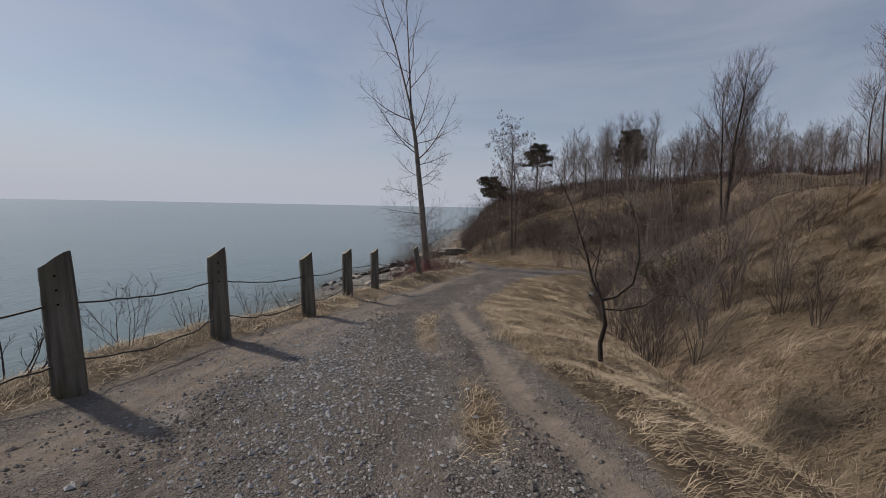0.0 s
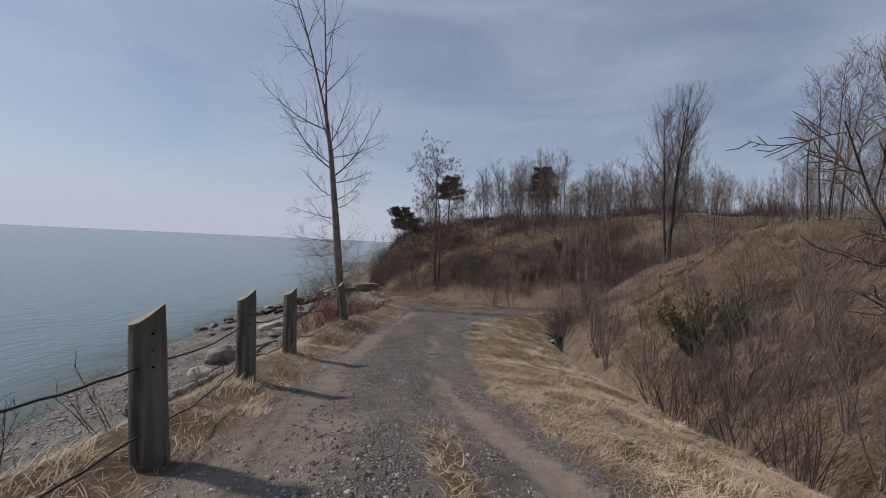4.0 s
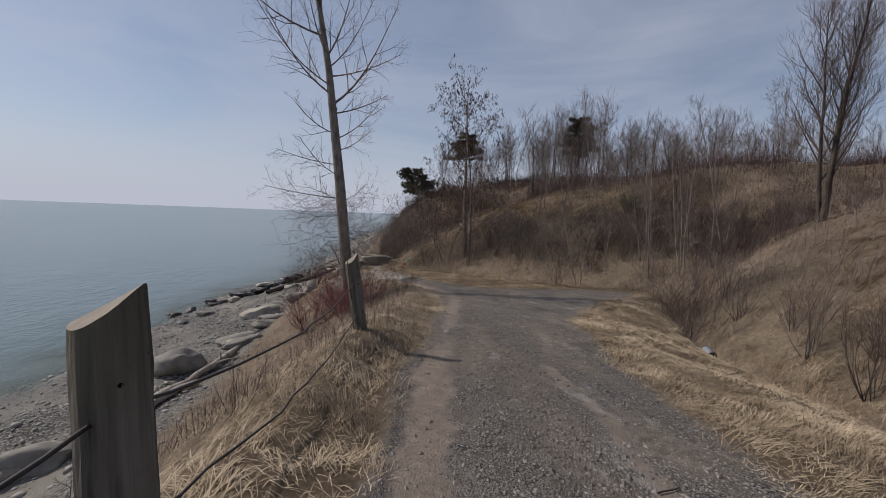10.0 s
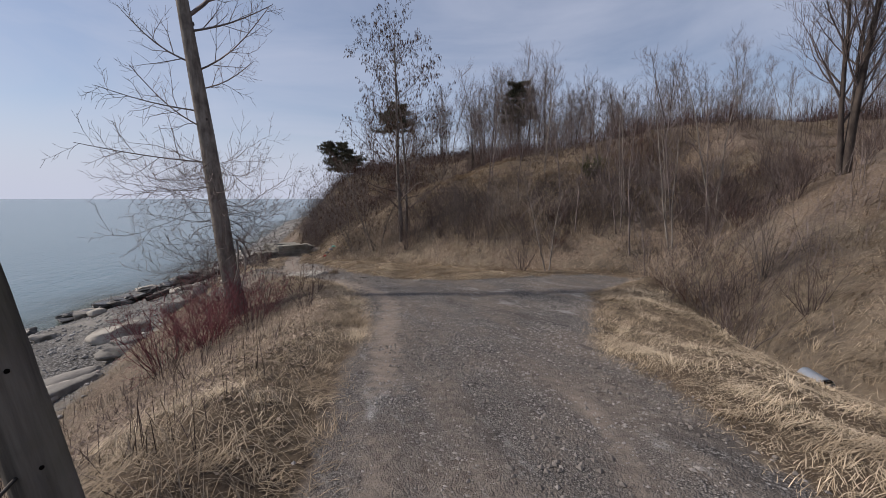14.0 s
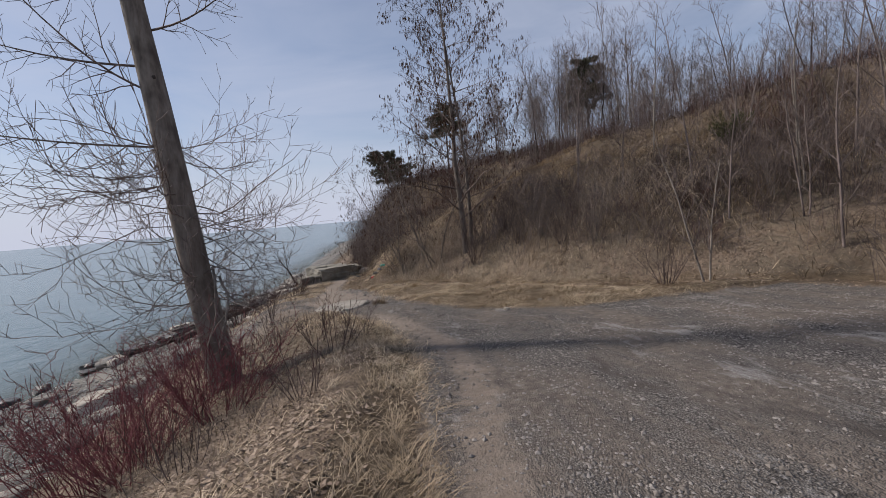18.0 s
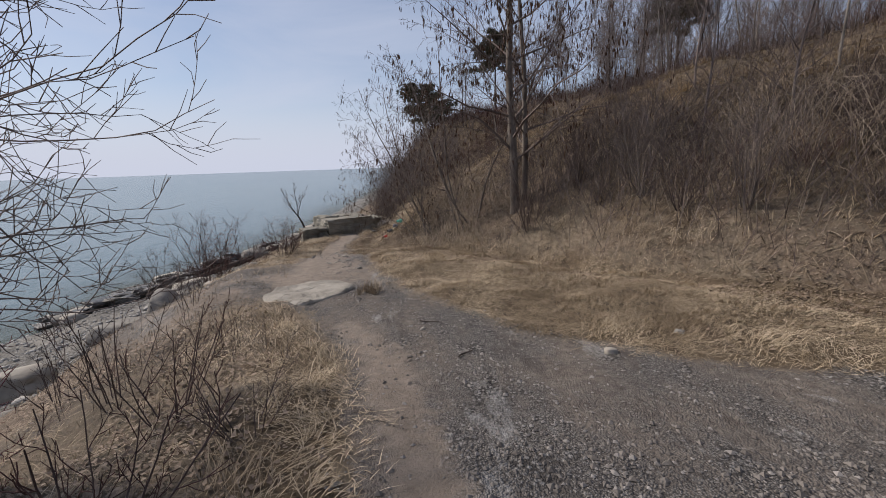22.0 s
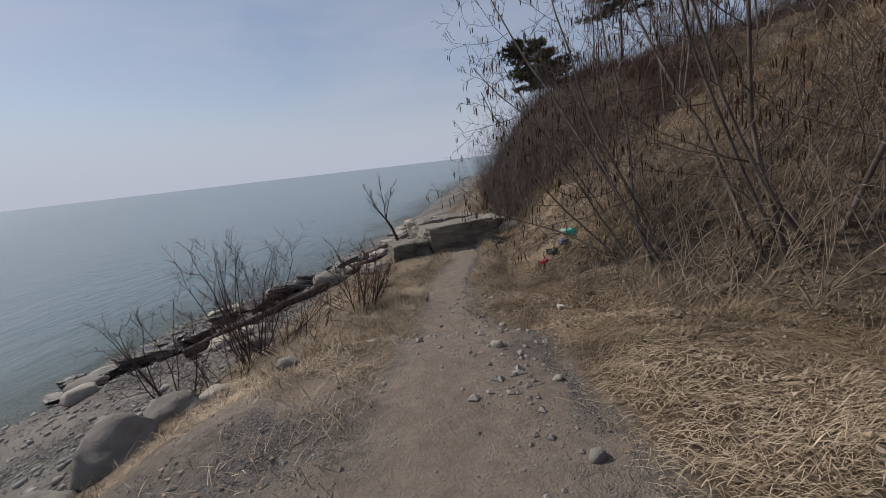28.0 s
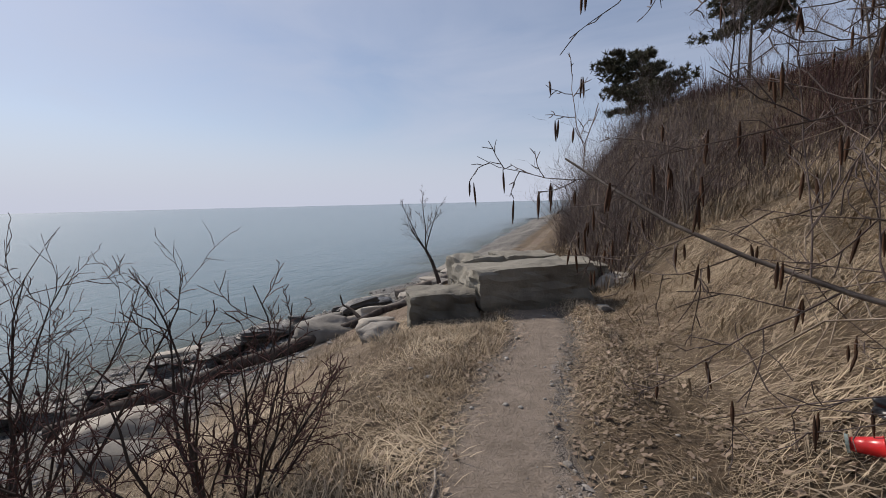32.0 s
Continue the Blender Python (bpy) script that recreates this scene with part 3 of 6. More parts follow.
# ---- plant tools ----
class Tubes:
    """Collects tapered tubes and hands them over as one mesh."""

    def __init__(self):
        self.v, self.f, self.t, self.n = [], [], [], 0

    def add(self, pts, rad, sides=4):
        pts, rad = np.asarray(pts, float), np.asarray(rad, float)
        t = np.gradient(pts, axis=0)
        t /= np.linalg.norm(t, axis=1)[:, None] + 1e-9
        ref = np.array([0.31, 0.95, 0.05]) if abs(t[0][1]) < 0.8 else np.array([0.95, 0.1, 0.3])
        a = np.stack([t[:, 1] * ref[2] - t[:, 2] * ref[1], t[:, 2] * ref[0] - t[:, 0] * ref[2], t[:, 0] * ref[1] - t[:, 1] * ref[0]], -1)
        a /= np.sqrt((a * a).sum(1))[:, None] + 1e-9
        b = np.stack([t[:, 1] * a[:, 2] - t[:, 2] * a[:, 1], t[:, 2] * a[:, 0] - t[:, 0] * a[:, 2], t[:, 0] * a[:, 1] - t[:, 1] * a[:, 0]], -1)
        ang = np.arange(sides) * (2 * math.pi / sides)
        ring = np.cos(ang)[None, :, None] * a[:, None] + np.sin(ang)[None, :, None] * b[:, None]
        v = pts[:, None] + ring * rad[:, None, None]
        m = len(pts)
        i = np.arange(m - 1)[:, None] * sides + np.arange(sides)[None]
        j = np.arange(m - 1)[:, None] * sides + (np.arange(sides)[None] + 1) % sides
        self.f.append(np.stack([i, j, j + sides, i + sides], -1).reshape(-1, 4) + self.n)
        self.v.append(v.reshape(-1, 3))
        self.n += m * sides

    def sliver(self, a, b, c, w):
        """A fine twig: a bent strip that narrows to a point."""
        s = unit(cross(c - a, (math.sin(self.n * 1.7), math.cos(self.n * 2.3), math.sin(self.n * .9 + 1)))) * w
        self.v.append(np.array([a - s, a + s, b + s * .8, b - s * .8, c]))
        self.f.append(np.array([(0, 1, 2, 3)]) + self.n)
        self.t.append(np.array([(3, 2, 4)]) + self.n)
        self.n += 5

    def mesh(self, name, mat):
        return mesh_from(name, np.concatenate(self.v), [np.concatenate(self.f)] + ([np.concatenate(self.t)] if self.t else []), mat, True)


def unit(v):
    return v / (math.sqrt(v[0] * v[0] + v[1] * v[1] + v[2] * v[2]) + 1e-9)


def cross(a, b):
    """The cross product of two single vectors."""
    return np.array((a[1] * b[2] - a[2] * b[1], a[2] * b[0] - a[0] * b[2], a[0] * b[1] - a[1] * b[0]))


class Grower:
    """Grows a bare woody plant: wood and twigs go to separate tubes; tips are kept for catkins."""

    def __init__(self, seed, counts, angles, ratios, wob=0.12, rise=0.10, first=0.25, twig_level=2, min_r=0.004, thin=0.55, sag=0.0, fine=False):
        self.fine = fine
        self.r = np.random.RandomState(seed)
        self.counts, self.angles, self.ratios = counts, angles, ratios
        self.wob, self.rise, self.first, self.twig_level, self.min_r, self.thin, self.sag = wob, rise, first, twig_level, min_r, thin, sag
        self.wood, self.twigs, self.tips = Tubes(), Tubes(), []

    def line(self, p, d, length, n, wob, rise):
        pts, q, d = [np.array(p, float)], np.array(p, float), unit(np.array(d, float))
        for _ in range(n):
            d = unit(d + self.r.normal(0, wob, 3) + np.array([0, 0, rise]))
            q = q + d * length / n
            pts.append(q)
        return np.array(pts)

    def limb(self, pts, r0, r1, level):
        """A limb along given points, with all that grows on it."""
        n = len(pts)
        rad = np.maximum(np.linspace(1, 0, n) ** 0.9 * (r0 - r1) + r1, self.min_r * 0.6)
        big = level < self.twig_level
        (self.wood if big else self.twigs).add(pts, rad, (8 if r0 > 0.09 else 6 if r0 > 0.03 else 4) if big else 3)
        if level >= len(self.counts):
            self.tips.append((pts[-1], pts[-1] - pts[-2]))
            return
        length = np.linalg.norm(np.diff(pts, axis=0), axis=1).sum()
        cnt = self.counts[level]
        az = self.r.uniform(0, 6.28)
        for i in range(cnt):
            f = self.first + (1 - self.first) * ((i + self.r.uniform(0.1, 0.9)) / cnt) if level == 0 else 0.12 + 0.88 * (i + self.r.uniform(0, 1)) / cnt
            s = f * (n - 1)
            j = min(int(s), n - 2)
            p = pts[j] * (1 - s + j) + pts[j + 1] * (s - j)
            t = unit(pts[j + 1] - pts[j])
            az += 2.4 + self.r.normal(0, 0.4)
            side = unit(cross(t, (math.cos(az), math.sin(az), 0.15)))
            an = radians(self.angles[level] * self.r.uniform(0.75, 1.25))
            d = t * math.cos(an) + side * math.sin(an)
            ln = length * self.ratios[level] * self.r.uniform(0.6, 1.2) * (1.15 - 0.6 * f)
            if self.fine and level + 1 >= len(self.counts):
                mid = p + d * (ln * .5)
                tip = mid + (d + self.r.normal(0, .25, 3) + (0, 0, self.rise * 2)) * (ln * .5)
                self.twigs.sliver(p, mid, tip, self.min_r * .8)
                self.tips.append((tip, tip - mid))
                continue
            rr = max((rad[j] * (1 - s + j) + rad[j + 1] * (s - j)) * self.thin, self.min_r)
            seg = 2 if level + 1 >= len(self.counts) else 5 if level == 0 else 4 if level == 1 else 3
            self.limb(self.line(p, d, ln, seg, self.wob * (1 + 0.4 * level), self.rise - self.sag * level), rr, self.min_r * 0.6, level + 1)


def catkin_mesh(tips, rng, share, length, radius, z_min=-99, tilt=0.08):
    tb = Tubes()
    prof = np.array([0.3, 1.0, 0.95, 0.3])
    for p, d in tips:
        if rng.uniform() > share or p[2] < z_min:
            continue
        for _ in range(rng.randint(1, 3)):
            ln = length * rng.uniform(0.6, 1.15)
            o = p + rng.normal(0, 0.02, 3) * [1, 1, .3]
            sw = np.array([rng.normal(0, tilt), rng.normal(0, tilt), -1.0])
            pts = o + np.linspace(0, ln, 4)[:, None] * unit(sw)
            tb.add(pts, prof * radius, 4)
    return tb


def woody(name, label, category, grower, wood_mat, twig_mat, m=None, group="", wood="trunk", crown="crown"):
    ob = thing(name, label, category, m, group)
    if grower.wood.v:
        part(wood, grower.wood.mesh(wood, wood_mat), ob)
    if grower.twigs.v:
        part(crown, grower.twigs.mesh(crown, twig_mat), ob)
    return ob


def at(x, y, turn=0, s=1.0, sink=0.03):
    return pose(x, y, gz(x, y) - sink * s, 0, 0, turn) @ Matrix.Scale(s, 4)


def blades(name, label, x, y, rng, length, lift, width, mat, heading=None, spread=3.2, category="grass"):
    """Many dry blades as one piece of stuff: each a bent strip on the ground."""
    n = len(x)
    z = ground(x, y)
    ln = length * rng.uniform(0.55, 1.25, n)
    if category == "thicket":
        ln = ln * (.55 + .9 * step(-.45, .5, vnoise(x, y, 2.1, 91)) + .35 * vnoise(x, y, .8, 92))
    h = (rng.uniform(-spread, spread, n) + (0 if heading is None else heading))
    h = h + .8 * vnoise(x, y, .42, 71) + rng.normal(0, .5, n)
    el = lift * rng.uniform(0.3, 1.6, n) * (.45 + 1.1 * step(-.5, .6, vnoise(x, y, .33, 72)))
    dx, dy = np.cos(h), np.sin(h)
    # follow the slope of the ground under the blade
    z2 = ground(x + dx * ln, y + dy * ln)
    rise = z2 - z
    w = width * rng.uniform(0.6, 1.3, n)
    px, py = -dy * w, dx * w
    cols = []
    for f, up, ww in ((0, 0.0, 1.0), (0.5, 0.8, 0.9), (1.0, 1.0, 0.0)):
        reach = f * np.cos(np.clip(el, 0, 1.4))
        cx, cy = x + dx * ln * reach, y + dy * ln * reach
        cz = z - 0.01 + np.maximum(rise, -0.15) * reach + up * ln * np.sin(np.clip(el, 0, 1.4)) * (0.75 if f == 1 else 0.62) + (0.012 if f else 0)
        cols += [np.stack([cx - px * ww, cy - py * ww, cz], -1)] + ([np.stack([cx + px * ww, cy + py * ww, cz], -1)] if ww else [])
    v = np.stack(cols, 1).reshape(-1, 3)
    b = np.arange(n)[:, None] * 5
    q = [b + [0, 1, 3, 2], b + [2, 3, 4]]
    return tagged(new(name, mesh_from(name, v, q, mat)), label, category, kind="stuff")


OCTA_V = np.array([(1, 0, 0), (-1, 0, 0), (0, 1, 0), (0, -1, 0), (0, 0, 1), (0, 0, -1)], float)
OCTA_F = np.array([(0, 2, 4), (2, 1, 4), (1, 3, 4), (3, 0, 4), (2, 0, 5), (1, 2, 5), (3, 1, 5), (0, 3, 5)])
_p = (1 + 5 ** .5) / 2
ICO_V = np.array([(-1, _p, 0), (1, _p, 0), (-1, -_p, 0), (1, -_p, 0), (0, -1, _p), (0, 1, _p), (0, -1, -_p), (0, 1, -_p), (_p, 0, -1), (_p, 0, 1), (-_p, 0, -1), (-_p, 0, 1)]) / 1.9
ICO_F = np.array([(0, 11, 5), (0, 5, 1), (0, 1, 7), (0, 7, 10), (0, 10, 11), (1, 5, 9), (5, 11, 4), (11, 10, 2), (10, 7, 6), (7, 1, 8), (3, 9, 4), (3, 4, 2), (3, 2, 6), (3, 6, 8), (3, 8, 9), (4, 9, 5), (2, 4, 11), (6, 2, 10), (8, 6, 7), (9, 8, 1)])


def stones(name, label, x, y, size, rng, mat, flat=0.6, shape="octa", category="gravel"):
    n = len(x)
    bv, bf = (OCTA_V, OCTA_F) if shape == "octa" else (ICO_V, ICO_F)
    v = bv[None] * rng.uniform(0.65, 1.25, (n, len(bv), 1)) * size[:, None, None]
    v = v * np.stack([rng.uniform(0.8, 1.4, n), rng.uniform(0.7, 1.1, n), np.full(n, flat)], -1)[:, None]
    a = rng.uniform(0, 6.28, n)
    c, s = np.cos(a)[:, None], np.sin(a)[:, None]
    v = np.stack([v[..., 0] * c - v[..., 1] * s, v[..., 0] * s + v[..., 1] * c, v[..., 2]], -1)
    v += np.stack([x, y, ground(x, y) + size * flat * 0.35], -1)[:, None]
    f = (bf[None] + (np.arange(n) * len(bv))[:, None, None]).reshape(-1, 3)
    return tagged(new(name, mesh_from(name, v.reshape(-1, 3), f, mat, shape != "octa")), label, category, kind="stuff")


def scatter(n, x0, x1, y0, y1, rng):
    return rng.uniform(x0, x1, n), rng.uniform(y0, y1, n)


def rock_mesh(name, seed, sx, sy, sz, mat, rough=0.16, square=0.0, cuts=3):
    """A boulder or slab: a rounded or squared block, worn uneven by noise, bedded on its flat base."""
    bm = bmesh.new()
    bmesh.ops.create_cube(bm, size=2)
    bmesh.ops.subdivide_edges(bm, edges=bm.edges[:], cuts=cuts * 2 + 1, use_grid_fill=True)
    off = Vector((seed * 3.7, seed * 1.3, seed * 2.1))
    pick = random.Random(seed)
    chips = [(Vector((pick.gauss(0, 1), pick.gauss(0, 1), pick.gauss(.2, .7))).normalized(), pick.uniform(.6, .92)) for _ in range(7 if square < .75 else 0)]
    for v in bm.verts:
        p = v.co.copy()
        ball = p.normalized() * 1.1
        p = ball.lerp(p, square)
        for nrm, lim in chips:
            over = p.dot(nrm) - lim * (1 + .35 * square)
            if over > 0:
                p = p - nrm * over * .9
        k1 = noise.noise(p * 1.1 + off)
        k2 = noise.noise(p * 2.9 + off)
        k3 = noise.noise(p * 7.0 + off)
        p = p * (1 + rough * (k1 * 1.3 + k2 * 0.6 + k3 * 0.25))
        v.co = Vector((p.x * sx, p.y * sy, max(p.z, -0.9) * sz))
    return from_bm(name, bm, mat, square < 0.5)


# ---- the fence ----
POSTS = [(-2.35, 2.97, 1.17, 1, -2), (-2.2, 5.0, 1.15, 1.0, -1), (-1.78, 7.1, 1.12, 1.5, -2), (-1.76, 9.6, 1.10, 1.5, -1), (-1.55, 11.75, 1.12, 1, -1), (-.77, 16.5, 1.08, 3, -8)]


def post_mesh(seed, h, r):
    """A round timber post: slanted sawn top, checks along the grain, a little taper."""
    bm = bmesh.new()
    rng = np.random.RandomState(seed)
    n, rings = 22, 12
    ph = rng.uniform(0, 6.28, 4)
    rows = []
    for i in range(rings + 1):
        f = i / rings
        row = []
        for j in range(n):
            a = j * 2 * math.pi / n
            rr = r * (1.06 - 0.10 * f) * (1 + 0.035 * math.sin(3 * a + ph[0]) + 0.02 * math.sin(7 * a + ph[1] + f * 2) + 0.015 * rng.normal())
            rr *= 1 - 0.08 * math.exp(-(((a - ph[2] % 6.28) / 0.09) ** 2)) * min(1, 0.4 + f)
            z = -0.25 + f * (h + 0.25)
            if i == rings:
                z += 0.065 * math.cos(a - 0.3) + 0.012 * math.cos(2 * a)
                rr *= 0.97
            elif i == rings - 1:
                z += 0.035 * math.cos(a - 0.3)
            row.append(bm.verts.new((rr * math.cos(a), rr * math.sin(a), z)))
        rows.append(row)
    for lo, hi in zip(rows, rows[1:]):
        for j in range(n):
            bm.faces.new((lo[j], lo[(j + 1) % n], hi[(j + 1) % n], hi[j]))
    c = bm.verts.new((0, 0, h + 0.012))
    top = []
    for j in range(n):
        top.append(bm.faces.new((rows[-1][j], rows[-1][(j + 1) % n], c)))
    me = from_bm("post", bm, POST)
    me.materials.append(POST_TOP)
    for p in me.polygons[-n:]:
        p.material_index = 1
    return me


def disc_ring(center, axis, r, depth, n=10):
    bm = bmesh.new()
    q = Vector(axis).to_track_quat("Z", "Y").to_matrix().to_4x4()
    bmesh.ops.create_cone(bm, cap_ends=True, segments=n, radius1=r, radius2=r * 0.8, depth=depth, matrix=Matrix.Translation(center) @ q)
    return bm


fence = thing("cable_fence", "weathered round timber posts strung with two sagging steel cables", "fence")
tops = []
for i, (x, y, h, lx, ly) in enumerate(POSTS):
    z = gz(x, y)
    po = part("post", post_mesh(40 + i, h, 0.118 if i < 5 else 0.10), fence, m=pose(x, y, z, lx, ly, 0))
    rot = po.matrix_basis
    inv = rot.inverted()
    for hz in (h - 0.12, h - 0.24, h - 0.36, 0.30):
        d = (inv.to_3x3() @ Vector((0.62, -0.78, 0))).normalized()
        # A black plug on the surface gives the shade in the hole.
        part("bolt_hole", from_bm("bolt_hole", disc_ring(d * (0.111 if i < 5 else 0.094) + Vector((0, 0, hz)), d, 0.011, 0.012), HOLE), po)
    tops.append([rot @ Vector((0, 0, h - 0.36)), rot @ Vector((0, 0, 0.30))])
    if i == 5:
        # The last post's split: a black sliver coloured as its shade.
        bm = bmesh.new()
        bmesh.ops.create_cone(bm, cap_ends=True, segments=3, radius1=0.018, radius2=0.004, depth=0.6, matrix=Matrix.Translation((-0.06, -0.07, h - 0.28)))
        part("split", from_bm("split", bm, HOLE), po, "dark split in the wood")


def cable(a, b, sag, kink=0.0, seed=0):
    tb = Tubes()
    rng = np.random.RandomState(seed)
    f = np.linspace(0, 1, 16)
    p = np.array(a)[None] * (1 - f[:, None]) + np.array(b)[None] * f[:, None]
    p[:, 2] -= sag * 4 * f * (1 - f)
    p[1:-1] += rng.normal(0, kink, (14, 3))
    tb.add(p, np.full(16, 0.0085), 6)
    return tb.mesh("cable", CABLE)


ends = [[Vector((-3.0, .3, gz(-2.8, .3) + 0.58)), Vector((-3.0, .3, gz(-2.8, .3) + 0.22))]] + tops
for i, (a, b) in enumerate(zip(ends, ends[1:])):
    for j in (0, 1):
        part("cable", cable(a[j], b[j], 0.07 + 0.05 * j + (0.12 if i == 5 else 0), 0.004 + 0.006 * j, i * 2 + j), fence)

# ---- stones of the walk ----


def slab_mesh(outline, seed, thick, mat):
    """A broken flat slab: an uneven outline, chipped rim, layered relief on top."""
    c = np.mean(np.array(outline), 0)
    side = np.linspace(0, 1, 12)[:-1, None]
    run = np.concatenate([np.array(p) - c + side * (np.array(q) - np.array(p)) for p, q in zip(outline, outline[1:] + outline[:1])])
    ang, dist = np.arctan2(run[:, 1], run[:, 0]), np.hypot(run[:, 0], run[:, 1])
    order = np.argsort(ang)
    aa, rr = ang[order], dist[order]
    aa, rr = np.concatenate([aa - 6.2832, aa, aa + 6.2832]), np.tile(rr, 3)
    n, rings = 72, (1.04, 1.03, .99, .95, .88, .78, .66, .52, .36, .2)
    bm = bmesh.new()
    rows = []
    for i, f in enumerate(rings):
        row = []
        for j in range(n):
            a = -math.pi + j * 2 * math.pi / n
            r = float(np.interp(a, aa, rr)) * (1 + .05 * noise.noise(Vector((math.cos(a) * 3, math.sin(a) * 3, seed))) + .03 * noise.noise(Vector((math.cos(a) * 11, math.sin(a) * 11, seed))))
            px, py = r * f * math.cos(a), r * f * math.sin(a)
            h = .018 * noise.noise(Vector((px * 3, py * 3, seed))) + .011 * round(2 * noise.noise(Vector((px * 4.5, py * 4.5, seed + 4)))) + .008 * noise.noise(Vector((px * 14, py * 14, seed)))
            z = (-thick, -.55 * thick, -.03, -.008)[i] if i < 4 else 0
            row.append(bm.verts.new((px, py, z + h * (.4 if i < 2 else 1))))
        rows.append(row)
    for lo, hi in zip(rows, rows[1:]):
        for j in range(n):
            bm.faces.new((lo[j], lo[(j + 1) % n], hi[(j + 1) % n], hi[j]))
    bm.faces.new(rows[-1])
    return from_bm("limestone_slab", bm, mat), c


slab_me, slab_c = slab_mesh([(.39, 30.26), (.94, 30.13), (1.2, 29.8), (1.02, 29.4), (.56, 29.04), (.16, 28.98), (-.13, 29.4), (-.2, 29.7), (-.08, 29.99)], 3, .2, SLAB_PALE)
slab = thing("limestone_slab", "broad pale weathered limestone slab set into the path", "stone slab", pose(slab_c[0], slab_c[1], gz(*slab_c) + .05, 1, -2, 0), data=slab_me)

BLOCKS = [
    ("stone_block", (-.2, 41.1), 1.02, .52, .36, 33, 11, "long rough-cut limestone block with mossy dark sides beside the trail"),
    ("stone_block", (-1.35, 40.2), .5, .42, .27, 20, 12, "low squarish limestone block with a pale flat top"),
    ("stone_block", (-.35, 43.6), .62, .4, .38, 24, 13, "dark rough limestone block standing behind another block"),
    ("stone_block", (.72, 43.0), .42, .75, .28, 12, 14, "mossy leaning limestone block at the foot of the slope"),
    ("stone_block", (-1.15, 42.0), .42, .38, .4, 40, 15, "rounded grey limestone block beside a long block"),
]
for nm, (x, y), sx, sy, sz, turn, seed, lab in BLOCKS:
    thing(nm, lab, "stone block", pose(x, y, gz(x, y) + sz * 0.82 - (.12 if seed == 12 else 0), 0, 0, turn), "blocks at the end of the path", rock_mesh(nm, seed, sx, sy, sz, ROCK_BLOCK, 0.13, 0.8, 5))

# boulders on the bank and the beach: place, half sizes, turn
BOULDERS = [
    (-6.2, 24.0, .75, .5, .42, 50), (-5.5, 31.2, .8, .55, .34, 20), (-4.7, 29.8, .55, .4, .2, 35), (-5.4, 27.5, .85, .42, .16, 48),
    (-5.15, 26.9, .7, .38, .14, 40), (-5.0, 26.2, .75, .3, .15, 52), (-4.75, 28.7, .5, .35, .2, 10), (-6.6, 22.4, .4, .3, .22, 15), (-7.2, 19.6, .7, .4, .3, 30),
    (-3.75, 34.4, .36, .27, .2, 18), (-2.7, 33.9, .16, .13, .09, 60), (-4.1, 32.6, .5, .32, .26, 40), (-3.5, 33.3, .42, .35, .3, 15),
    (-2.4, 40.3, .3, .24, .18, 30), (-2.05, 39.5, .26, .2, .12, 70),
    (.95, 40.6, .17, .13, .08, 20), (1.35, 42.4, .3, .25, .2, 0), (-8.9, 34.0, .4, .22, .15, 20), (-10.6, 36.6, .34, .26, .22, 0), (-8.4, 37.4, .36, .25, .16, 40),
    (-9.6, 33.0, .3, .22, .12, 80), (-10.9, 35.3, .3, .25, .2, 0), (-11.6, 30.0, .34, .26, .18, 10), (-11.3, 36.0, .4, .3, .2, 30), (-4.2, 37.6, .45, .3, .18, 10), (-5.2, 38.4, .6, .4, .2, 30),
    (-1.5, 33.5, .13, .1, .07, 20), (-4.0, 41.6, .6, .42, .25, 15), (-3.6, 43.2, .5, .3, .2, 30),
]
for i, (x, y, sx, sy, sz, turn) in enumerate(BOULDERS):
    wet_one = x < shore_x(y) + 1.6
    lab = "dark wet boulder at the water's edge" if wet_one else "flat grey boulder on the pebble bank" if sz < .2 else "rounded grey boulder lying on the bank"
    thing("boulder", lab, "boulder", pose(x, y, gz(x, y) + sz * 0.45, (i * 7) % 13 - 6, (i * 5) % 11 - 5, turn), "boulders on the shore", rock_mesh("boulder", 20 + i, sx, sy, sz, ROCK_DARK if wet_one else (ROCK, ROCK_PALE)[i % 3 == 1], 0.2, 0.18 if sz > .2 else 0.42, 3))
# ledge of flat slabs at the waterline
rng = np.random.RandomState(5)
for i in range(42):
    f = i / 41
    x, y = -10.0 + f * 5.6 + rng.normal(0, .35), 38.3 + f * 6.6 + rng.normal(0, .35)
    thing("ledge_slab", "flat dark slab in the stone ledge along the waterline", "stone slab", pose(x, y, gz(x, y) + 0.10 + 0.08 * (i % 3), rng.normal(0, 5), rng.normal(0, 5), 45 + rng.normal(0, 14)), "stone ledge at the waterline", rock_mesh("ledge_slab", 70 + i, rng.uniform(.25, .62), rng.uniform(.18, .34), rng.uniform(.08, .14), (ROCK_DARK, ROCK, ROCK_PALE)[(0, 1, 0, 0, 0, 0, 2)[i % 7]], 0.24, 0.72, 2))
for i in range(9):
    x, y = -3.2 - i * .22 + rng.normal(0, .3), 45.5 + i * 1.9 + rng.normal(0, .4)
    thing("ledge_slab", "flat grey slab lying on the far pebble beach", "stone slab", pose(x, y, gz(x, y) + 0.1, rng.normal(0, 5), rng.normal(0, 5), 70 + rng.normal(0, 20)), "slabs on the far beach", rock_mesh("ledge_slab", 100 + i, rng.uniform(.4, .8), rng.uniform(.25, .45), rng.uniform(.1, .18), ROCK if i % 2 else ROCK_PALE, 0.2, 0.5, 2))


